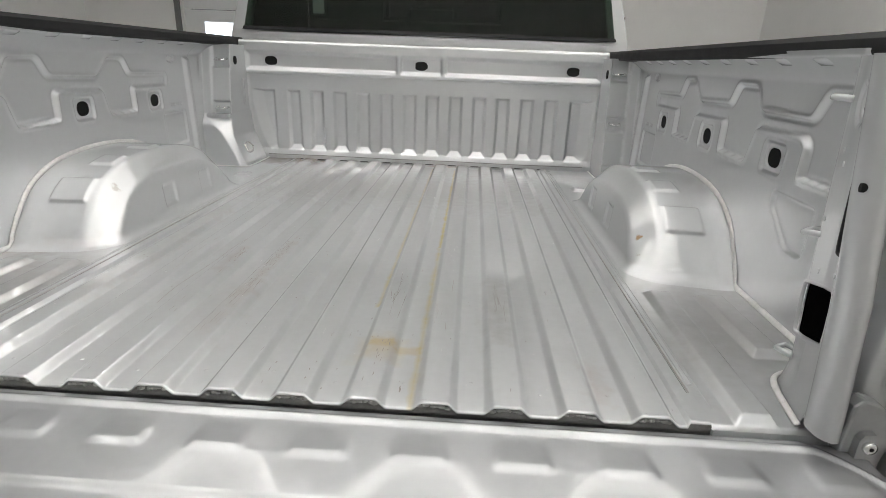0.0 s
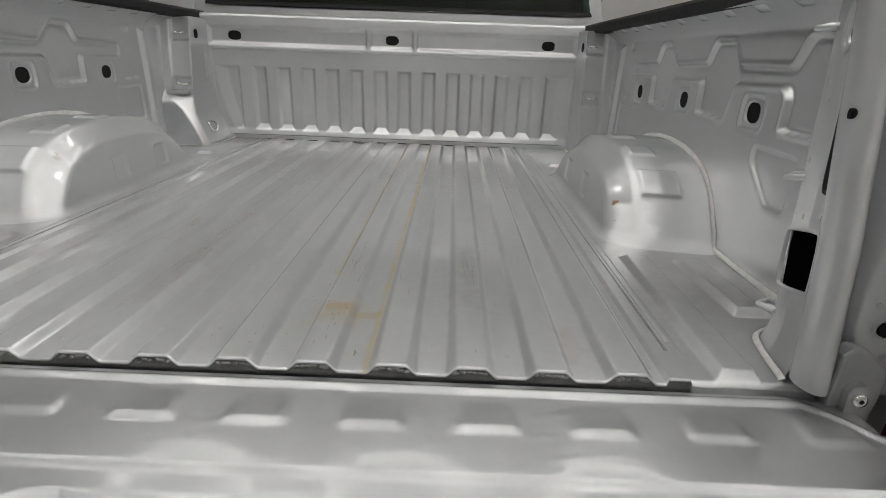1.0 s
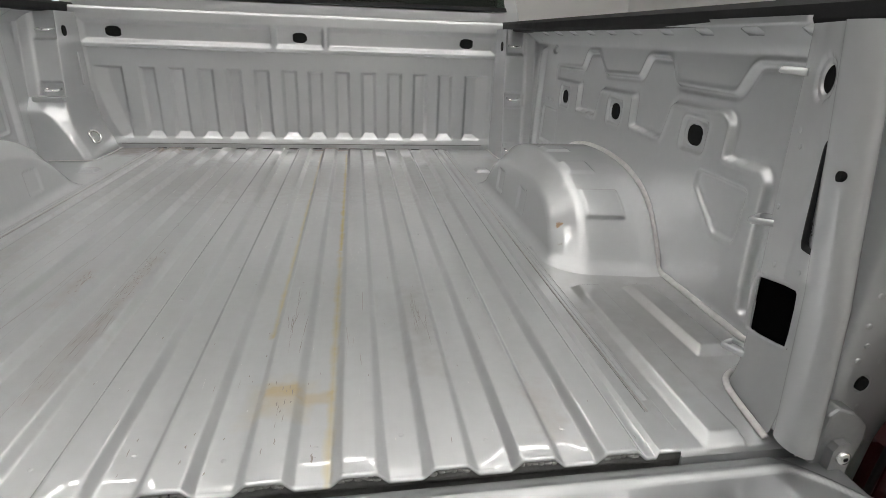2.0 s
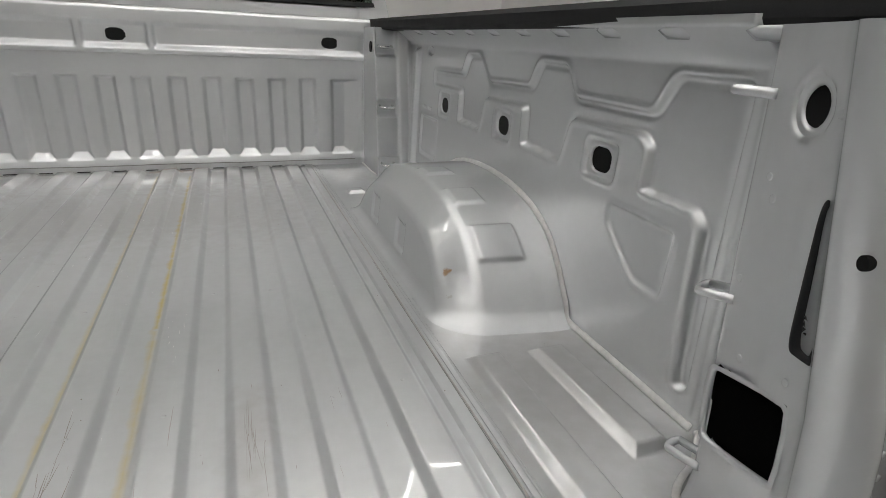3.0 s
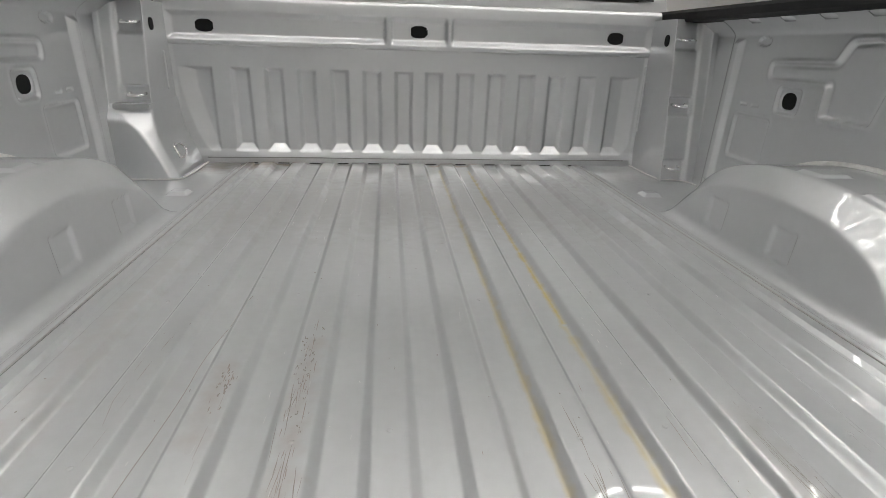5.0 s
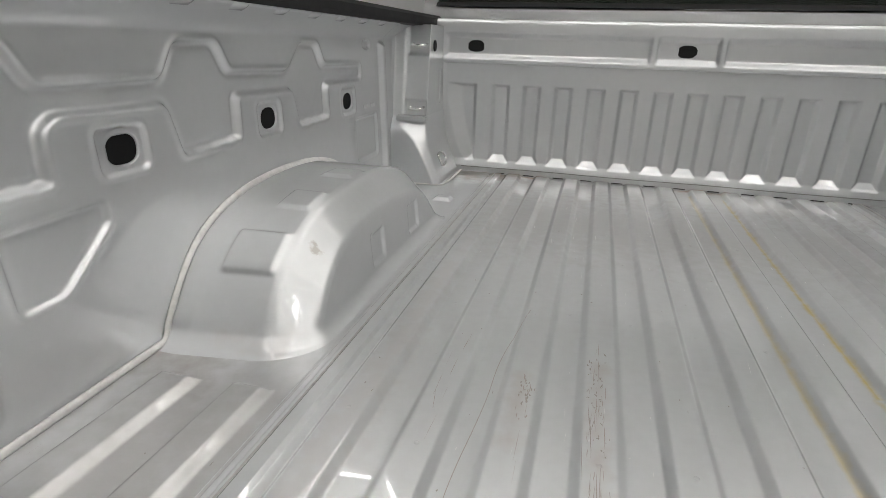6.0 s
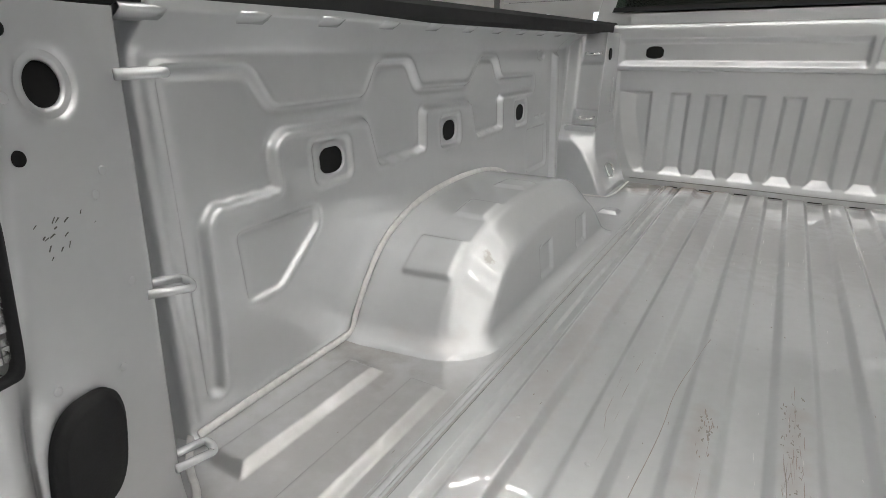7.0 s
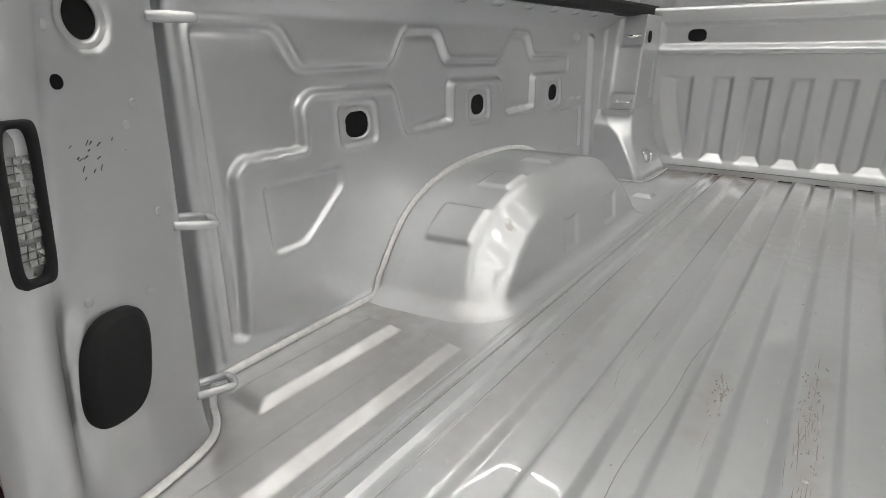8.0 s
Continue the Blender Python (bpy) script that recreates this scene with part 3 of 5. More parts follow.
def wall_x(y, z, s=1):
    """How far out the inner side panel stands, without its pressings."""
    y, z = np.float64(y) if np.isscalar(y) else y, np.float64(z) if np.isscalar(z) else z
    flare = np.clip((z - 0.432) / 0.043, 0, 1)
    return SHIFT[s] + 0.836 + 0.021 * (y - 0.5) + 0.035 * (z - 0.1) - 0.054 * flare ** 1.5


def side_floor(s):
    """The flat strip of floor between the ribbed floor and the side, with two raised pads behind the wheelhouse."""
    xs, ys = np.arange(0.5785, 0.890, 0.0025), np.arange(0.020, 1.90, STEP)
    x, y = np.meshgrid(xs, ys, indexing="ij")
    h = np.zeros(x.shape)
    # two raised pads: a long one beside the ribs and a shorter one beside the wall
    for x0, x1, y0, y1, lean, soft in ((0.611, 0.668, 0.024, 0.474, 0.008, 0.004), (0.7235, 0.786, 0.214, 0.467, -0.018, 0.009)):
        drift = lean * (y - y0)
        pad = np.minimum(np.clip((x - x0 - drift) / 0.0125, 0, 1), np.clip((x1 + drift - x) / soft, 0, 1))
        pad = np.minimum(pad, np.minimum(np.clip((y1 - y) / 0.011, 0, 1), np.clip((y - y0) / 0.017, 0, 1)))
        h += 0.010 * pad
    h += pressed_box(x, y, 0.634, 0.680, 1.434, 1.474, 0.010) * 0.009
    h = blur(h, 0.0007, 0.0028)
    z = -0.006 + h
    z -= np.clip((0.027 - y) / 0.007, 0, 1) ** 2 * 0.006
    return sheet("side_floor", s * x, y, z, flip=s < 0)


for s in (-1, 1):
    sf = part("side_floor", side_floor(s), side_paint, truck, "flat side strip of the bed floor with pressed pads")
    part("side_floor_edge", block(s * 0.5785, s * 0.735, 0.0205, 0.0245, -0.05, -0.0095, 0.0015), floor_paint, sf)

# inner side panels, pressed in two levels
HOLES = ((1.258, 0.282), (0.887, 0.283), (0.530, 0.284))


def ripple(p, q, n=10, amp=0.0016):
    """A stretch of edge with pucker marks."""
    return [(p[0] + (q[0] - p[0]) * i / n, p[1] + (q[1] - p[1]) * i / n + amp * math.sin(i * 2.2)) for i in range(n + 1)]


REAR_SHIFT = {-1: -0.006, 1: -0.006}
RAIL_LIFT = {-1: 0.007, 1: 0.002}


def side_panel(s):
    ys, zs = np.arange(0.186, 1.705, 0.0025), np.arange(-0.012, 0.4865, 0.0025)
    y, z = np.meshgrid(ys, zs, indexing="ij")
    # the rear features lie a little apart on the two sides, and lean with the post
    true_y = y
    y = y - REAR_SHIFT[s] * np.clip((0.50 - y) / 0.15, 0, 1) - 0.05 * (z - 0.2) * np.clip((0.30 - y) / 0.03, 0, 1)
    low = [(0.276, 0.420), (0.402, 0.420), (0.431, 0.367), (0.622, 0.368), (0.658, 0.418), (0.752, 0.419), (0.778, 0.371), (0.972, 0.366),
           (1.033, 0.420), (1.108, 0.418), (1.134, 0.371), (1.352, 0.367), (1.348, 0.331), (1.14, 0.331)]
    low += ripple((1.137, 0.259), (1.005, 0.257)) + [(0.986, 0.331), (0.79, 0.334)] + ripple((0.785, 0.262), (0.645, 0.258))
    low += [(0.624, 0.335), (0.445, 0.338), (0.424, 0.322)] + ripple((0.422, 0.263), (0.325, 0.263)) + [(0.307, 0.246), (0.292, 0.03), (0.276, 0.035)]
    relief = rolled(y, z, eased(low, 0.014), 0.0075, 0.0028, 0.0022)
    relief = blur(relief, 0.0016, 0.0025)
    fade = np.clip((1.40 - y) / 0.12, 0, 1)
    relief *= fade
    fine = np.zeros(y.shape)
    holes = [(hy + HOLE_SHIFT[s], hz) for hy, hz in HOLES]
    for hy, hz in holes:
        fine += rolled(y, z, eased([(hy - 0.040, hz - 0.030), (hy + 0.040, hz - 0.030), (hy + 0.040, hz + 0.030), (hy - 0.040, hz + 0.030)], 0.012), 0.003, 0.0018, 0.0008, 0.0035)
    fine += rolled(y, z, eased([(0.486, 0.226), (0.484, 0.197), (0.404, 0.131), (0.350, 0.130), (0.348, 0.224)], 0.010), 0.004, 0.0015, 0.001, 0.004)
    fine += rolled(y, z, eased([(1.30, 0.118), (1.448, 0.118), (1.448, 0.232), (1.30, 0.232)], 0.012), 0.004, 0.0012, 0.001, 0.004)
    fine += 0.034 * (1 - np.clip((y - 0.236) / 0.007, 0, 1))
    fine -= 0.0035 * pressed_box(y, z, 0.247, 0.257, 0.01, 0.44, 0.008)
    fine -= 0.013 * pressed_box(y, z, 1.488, 1.518, 0.03, 0.420, 0.012)
    fine += 0.016 * np.clip((y - 1.535) / 0.03, 0, 1)
    fine += 0.004 * box_in(y, z, 1.36, 1.39, 0.256, 0.262) + 0.004 * box_in(y, z, 1.41, 1.44, 0.256, 0.262)
    # soft horizontal crease high up, and an oval dimple
    fine += 0.006 * (((y - 1.40) / 0.026) ** 2 + ((z - 0.418) / 0.011) ** 2 < 1)
    fine = blur(fine, 0.0014, 0.0025)
    y = true_y
    wave = 0.0008 * np.sin(7 * y + 2.0) * np.sin(11 * z + 0.5)
    x = wall_x(y, z, s) + relief + fine + wave
    # fade into the floor with a fillet
    x -= 0.012 * np.clip((0.012 - z) / 0.024, 0, 1) ** 2
    cy, cz = (y[1:, 1:] + y[:-1, :-1]) / 2, (z[1:, 1:] + z[:-1, :-1]) / 2
    keep = np.ones(cy.shape, bool)
    for hy, hz in holes:
        keep &= ~(((np.abs(cy - hy) / 0.026) ** 3.2 + (np.abs(cz - hz) / 0.020) ** 3.2) < 1)
    return sheet("side_panel", s * x, y, z, keep, flip=s > 0)


for s in (-1, 1):
    panel = part("bed_side", side_panel(s), paint, truck, "silver inner bed side with stepped pressings")
    for hy, hz in HOLES:
        hy += HOLE_SHIFT[s]
        at = (s * (wall_x(hy, hz, s) + 0.0024), hy, hz)
        outline = stadium(0.053, 0.041, power=2.5)
        part("hole_rim", lip(outline, at, (0, 1, 0), (0, 0, 1), (-s, 0, 0), 0.007), paint, panel)
        part("hole_plug", disc(outline, at, (0, 1, 0), (0, 0, 1), (-s, 0, 0)), black_rubber, panel, "black oval hole plug")
    # small tabs pressed out under the rail
    for i in range(10):
        c, tz = 0.246 + 0.1287 * i, 0.4655 + RAIL_LIFT[s]
        # a slanted ledge that runs out into the sheet on its low side
        ends = []
        for cy, k in ((c - 0.022, 0.0), (c - 0.015, 1.0), (c + 0.010, 1.0), (c + 0.024, 0.0)):
            w = [wall_x(cy, tz + dz, s) for dz in (0.0075, 0.003, -0.002, -0.0075)]
            ends.append([(s * (w[0] + 0.004), cy, tz + 0.0075), (s * (w[1] - 0.0065 * k + 0.0005), cy, tz + 0.003), (s * (w[2] - 0.0075 * k + 0.0005), cy, tz - 0.002), (s * (w[3] + 0.002), cy, tz - 0.0075), (s * (w[3] + 0.012), cy, tz)])
        tab = ring_mesh("tab", ends, cap=True)
        part("tab", tab, paint, panel)
    # outer skin of the box side and the strip behind the rail
    skin = rounded([(s * 0.935, 0.47), (s * 0.985, 0.44), (s * 1.0, 0.25), (s * 0.99, -0.1), (s * 0.97, -0.36)], 2)
    ys = np.linspace(-0.02, 1.95, 30)
    y, k = np.meshgrid(ys, np.arange(len(skin)), indexing="ij")
    cx, cz = skin[k, 0], skin[k, 1]
    arch = (((y[1:, 1:] + y[:-1, :-1]) / 2 - 0.93) ** 2 + ((cz[1:, 1:] + cz[:-1, :-1]) / 2 + 0.46) ** 2) > 0.44 ** 2
    part("outer_side", sheet("outer_side", cx, y, cz, arch, flip=s < 0), body_paint, truck)
    # black cap along the rail
    cap = bmesh.new()
    prof = [(0.803, 0.470), (0.799, 0.478), (0.800, 0.496), (0.808, 0.505), (0.86, 0.508), (0.925, 0.502), (0.943, 0.488), (0.943, 0.468), (0.93, 0.462), (0.86, 0.466)]
    ends = []
    for yy in (-0.012, 1.905):
        ends.append([cap.verts.new((s * a, yy, b + RAIL_LIFT[s] + 0.001)) for a, b in prof])
    n = len(prof)
    for i in range(n):
        cap.faces.new((ends[0][i], ends[0][(i + 1) % n], ends[1][(i + 1) % n], ends[1][i]))
    cap.faces.new(ends[0])
    cap.faces.new(ends[1][::-1])
    part("rail_cap", cap, black_plastic, truck, "matt black plastic rail cap")


# wheelhouses
ARCH = [(0.528, -0.0085), (0.536, 0.004), (0.545, 0.016), (0.558, 0.034), (0.592, 0.078), (0.632, 0.117), (0.69, 0.147), (0.765, 0.167), (0.85, 0.176), (0.94, 0.178),
        (1.03, 0.173), (1.11, 0.160), (1.18, 0.135), (1.235, 0.098), (1.275, 0.05), (1.302, 0.008), (1.316, -0.008)]
INNER, ROUND = 0.632, 0.058


FOOT = 0.022


def even(v, sigma):
    """A row of numbers smoothed over sigma of its steps, its ends kept."""
    r = 3 * sigma
    w = np.exp(-0.5 * (np.arange(-r, r + 1) / sigma) ** 2)
    return np.convolve(np.concatenate([2 * v[0] - v[r:0:-1], v, 2 * v[-1] - v[-2:-r - 2:-1]]), w / w.sum(), "valid")


def facing(x, y, z, n):
    """The outward unit normals of a sheet over three arrays."""
    gx, gy, gz = (np.stack(np.gradient(v), 0) for v in (x, y, z))
    cr = np.stack([gy[0] * gz[1] - gz[0] * gy[1], gz[0] * gx[1] - gx[0] * gz[1], gx[0] * gy[1] - gy[0] * gx[1]], 0)
    cr /= np.maximum(np.linalg.norm(cr, axis=0), 1e-9)
    return -cr if cr[2][5, n // 2] < 0 else cr


def wheelhouse(s):
    prof, arc = resample(rounded(ARCH, 2), 0.003)
    prof = np.stack([prof[:, 0], even(prof[:, 1], 4)], 1)
    tang = np.gradient(prof, axis=0)
    tang /= np.linalg.norm(tang, axis=1)[:, None]
    nrm = np.stack([tang[:, 1], -tang[:, 0]], 1)  # points inward, under the arch
    drop = nrm[:, 1] * np.clip(prof[:, 1] / 0.10, 0, 1) ** 0.7
    nrm = np.stack([np.sign(nrm[:, 0]) * np.sqrt(np.clip(1 - drop ** 2, 0, 1)), drop], 1)
    nrm = np.stack([even(nrm[:, 0], 7), even(nrm[:, 1], 7)], 1)
    n = len(prof)
    xs_flat = np.linspace(0.868, INNER + ROUND, 60)
    rings = [(np.full(n, v), prof[:, 0], prof[:, 1]) for v in xs_flat]
    bend = tight([(1.0, 0.0), (0.80, 0.035), (0.035, 0.80), (0.0, 1.0)], 0.26)
    bend, _ = resample(bend, 0.06)
    arc_w = np.clip((prof[:, 1] - 0.01) / 0.07, 0, 1)
    for k in range(1, len(bend)):
        turn_a = 0.5 * math.pi * k / (len(bend) - 1)
        across = ROUND * (arc_w * bend[k, 0] + (1 - arc_w) * (1 - math.sin(turn_a)))
        d = ROUND * (arc_w * bend[k, 1] + (1 - arc_w) * (1 - math.cos(turn_a)))
        rings.append((INNER + across, prof[:, 0] + d * nrm[:, 0], prof[:, 1] + d * nrm[:, 1]))
    xe, ye, ze = rings[-1]
    mid = 0.93
    for f in np.linspace(0, 1, 44)[1:]:
        zz = ze * (1 - f) - 0.008 * f
        rings.append((xe, ye, zz))
    x, y, z = (np.array([r[i] for r in rings]) for i in range(3))
    # the inner face leans out toward its foot, and the whole foot flares into the floor
    turn = np.clip((INNER + ROUND - x) / ROUND, 0, 1)
    x = x - turn * 0.012 * (1 - np.clip(z / 0.12, 0, 1))
    out_x, out_y, _ = facing(x, y, z, n)
    level = np.maximum(np.hypot(out_x, out_y), 1e-6)
    flare = FOOT - np.sqrt(np.clip(FOOT ** 2 - np.clip(FOOT - 0.006 - z, 0, FOOT) ** 2, 0, None))
    flare = flare * np.where((y > 1.15) & (turn < 0.9), 0.4, 1.0)
    x, y = x + flare * out_x / level, y + flare * out_y / level
    z = np.maximum(z, -0.0068)
    # pressings: pads on the crown, a big one at the rear, two creases on the inner face
    h = np.zeros(x.shape)
    h += 0.006 * ((x > 0.695) & (x < 0.780) & (y > 0.604) & (y < 0.668) & (z > 0.05))
    for a, b in ((0.735, 0.80), (0.90, 0.96)):
        h += 0.005 * ((x > 0.695) & (x < 0.755) & (y > a) & (y < b) & (z > 0.10))
    inner = x < INNER + 0.012
    for c in (0.88, 1.09):
        h -= 0.005 * (inner & (y > c - 0.04) & (y < c + 0.02) & (z > 0.025) & (z < 0.085))
    h = blur(h, 0.0028, 0.003)
    cr = facing(x, y, z, n)
    x, y, z = x + h * cr[0], y + h * cr[1], z + h * cr[2]
    # the rear and front foot drift toward the cab near the middle of the bed
    y = y + 0.16 * np.clip(0.80 - x, 0, 0.2) * np.clip((0.75 - y) / 0.2, 0, 1)
    return sheet("wheelhouse", s * x, y, z, flip=s < 0)


for s in (-1, 1):
    wh = part("wheelhouse", wheelhouse(s), wheelhouse_paint, truck, "rounded silver wheelhouse with a rust speck" if s > 0 else "rounded silver wheelhouse with scuffs")
    # bead of sealer along the foot of the side and over the arch
    prof = rounded(ARCH[2:14], 2)
    line = [(s * (wall_x(v, 0.0, s) - 0.006), v, -0.001) for v in np.linspace(0.235, 0.53, 14)]
    line += [(s * (wall_x(a, b, s) - 0.003), a - 0.004, b + 0.004) for a, b in prof]
    line, _ = resample(rounded(line, 1), 0.008)
    part("seam_sealer", tube("seam_sealer", line, 0.0056, 8, 0.30, (s * 1, 0, -0.6)), sealant, wh, "pale bead of seam sealer")


# front panel: frame, ribbed field and boxed header in one pressing
def front_panel():
    xs, zs = np.arange(-0.79, 0.7901, 0.0025), np.arange(-0.012, 0.372, 0.0025)
    x, z = np.meshgrid(xs, zs, indexing="ij")
    # grooves pressed between upright ribs; their sloping feet catch the light
    foot = np.clip((z - 0.032) / 0.026, 0, 1)
    top = np.clip((0.300 - z) / 0.009, 0, 1)
    deep = np.zeros(x.shape)
    for k in range(-6, 6):
        c = 0.1045 * (k + 0.5) + (0.004 if k < 0 else 0)
        half = np.interp(z, [0.032, 0.058, 0.31], [0.034, 0.0275, 0.0265])
        deep = np.maximum(deep, np.minimum(np.minimum(np.clip((half + 0.004 - np.abs(x - c)) / 0.012, 0, 1), foot), top))
    # the field ends in a wide slope: bowed in at the foot on one side, round-cornered on the other
    left = np.interp(z, [0.0, 0.03, 0.05, 0.10, 0.17, 0.24, 0.4], [0.66, 0.686, 0.704, 0.726, 0.744, 0.758, 0.764])
    right = 0.700 + 0.056 * np.sqrt(np.clip(1 - np.clip((0.085 - z) / 0.060, 0, 1) ** 2, 0, 1))
    side = np.where(x < 0, left, right)
    outer = np.minimum(np.clip((side - np.abs(x)) / 0.050, 0, 1), np.clip((np.abs(x) - 0.655) / 0.012, 0, 1))
    deep = np.maximum(deep, np.minimum(np.minimum(outer, foot), top))
    # the lower frame leans back above a narrow upright flange, the ribs lean a little, the band over them comes forward
    lean = 0.008 * np.clip((z - 0.015) / 0.024, 0, 1) + -0.025 * np.clip(z - 0.039, 0, 0.262) - 0.06 * np.clip(z - 0.303, 0, 0.1)
    rim = 0.004 * np.clip((0.775 - np.abs(x)) / 0.010, 0, 1)
    y = 1.850 + blur(0.014 * deep + lean + rim, 0.0012, 0.0025) + 0.0006 * np.sin(9 * x) * np.sin(13 * z)
    return sheet("front_panel", x, y, z)


front = part("front_panel", front_panel(), paint, truck, "silver front panel with upright ribs")
part("flange_seam", tube("flange_seam", [(v, 1.8518 + 0.0006 * math.sin(17 * v), 0.0125 + 0.0008 * math.sin(11 * v)) for v in np.linspace(-0.70, 0.74, 90)], 0.0016, 6), shade_dirt_paint, front, "thin dark seam above the flange")


def header():
    """The boxed beam along the top of the front panel, with a long recess."""
    prof = rounded([(1.880, 0.362), (1.846, 0.364), (1.842, 0.376), (1.843, 0.49), (1.847, 0.503), (1.865, 0.507), (1.955, 0.507), (1.957, 0.49)], 2)
    prof, s = resample(prof, 0.003)
    xs = np.arange(-0.80, 0.8001, STEP)
    x, k = np.meshgrid(xs, np.arange(len(prof)), indexing="ij")
    y, z = prof[k, 0], prof[k, 1]
    face = (y < 1.856)
    rec = face * 1.0
    for c in (-0.098, 0.098):
        rec *= 1 - pressed_box(x, z, c - 0.010, c + 0.010, 0.37, 0.47, 0.008)
    rec *= pressed_box(x, z, -0.768, 0.768, 0.388, 0.455, 0.016)
    d = blur(0.016 * rec, 0.0016, STEP)
    cx, cz, cf = (x[1:, 1:] + x[:-1, :-1]) / 2, (z[1:, 1:] + z[:-1, :-1]) / 2, y[1:, 1:] < 1.856
    keep = np.ones(cx.shape, bool)
    for hx in (-0.665, 0.0, 0.656):
        keep &= ~(((np.abs(cx - hx) / 0.0275) ** 2.6 + (np.abs(cz - 0.421) / 0.0195) ** 2.6 < 1) & cf)
    return sheet("header", x, y + d, z, keep)


part("header", header(), paint, front, "boxed silver header beam")
for hx in (-0.665, 0.0, 0.656):
    at = (hx, 1.8595, 0.421)
    part("hole_plug", disc(stadium(0.061, 0.039, power=2.5), at, (1, 0, 0), (0, 0, 1), (0, -1, 0), 0.002), black_rubber, front, "black oval hole plug")
    part("hole_rim", lip(stadium(0.060, 0.038, power=2.5), at, (1, 0, 0), (0, 0, 1), (0, -1, 0), 0.004), paint, front)


# front corner posts
def loop_bar(at, out, side, reach, half, radius=0.0042):
    """A bent round bar: two arms that reach out of the sheet, and the bow between them."""
    at, out, side = (np.array(v, float) for v in (at, out, side))
    pts = [at - half * side - 0.01 * out, at - half * side + (reach - half * 0.6) * out]
    for a in np.linspace(-math.pi / 2, math.pi / 2, 9):
        pts.append(at + (reach - half * 0.6) * out + half * (math.sin(a) * side + 0.6 * math.cos(a) * out))
    pts += [at + half * side + (reach - half * 0.6) * out, at + half * side - 0.01 * out]
    return tube("tie_down_loop", pts, radius, 10)


def post_sheet(name, plan, z0, z1, s, dents, step=0.003):
    """An upright folded sheet along a plan line; dents: functions of (arc, z) that give depth along its normal."""
    line, arc = resample(np.array(plan), step)
    zs = np.arange(z0, z1 + 1e-6, step)
    a, z = np.meshgrid(arc, zs, indexing="ij")
    t = np.gradient(line, axis=0)
    t /= np.linalg.norm(t, axis=1)[:, None]
    d = dents(a, z, line[:, 1][:, None] + 0 * z)
    x = line[:, 0][:, None] + d * (-t[:, 1])[:, None]
    y = line[:, 1][:, None] + d * (t[:, 0])[:, None]
    return line, arc, x, y, z


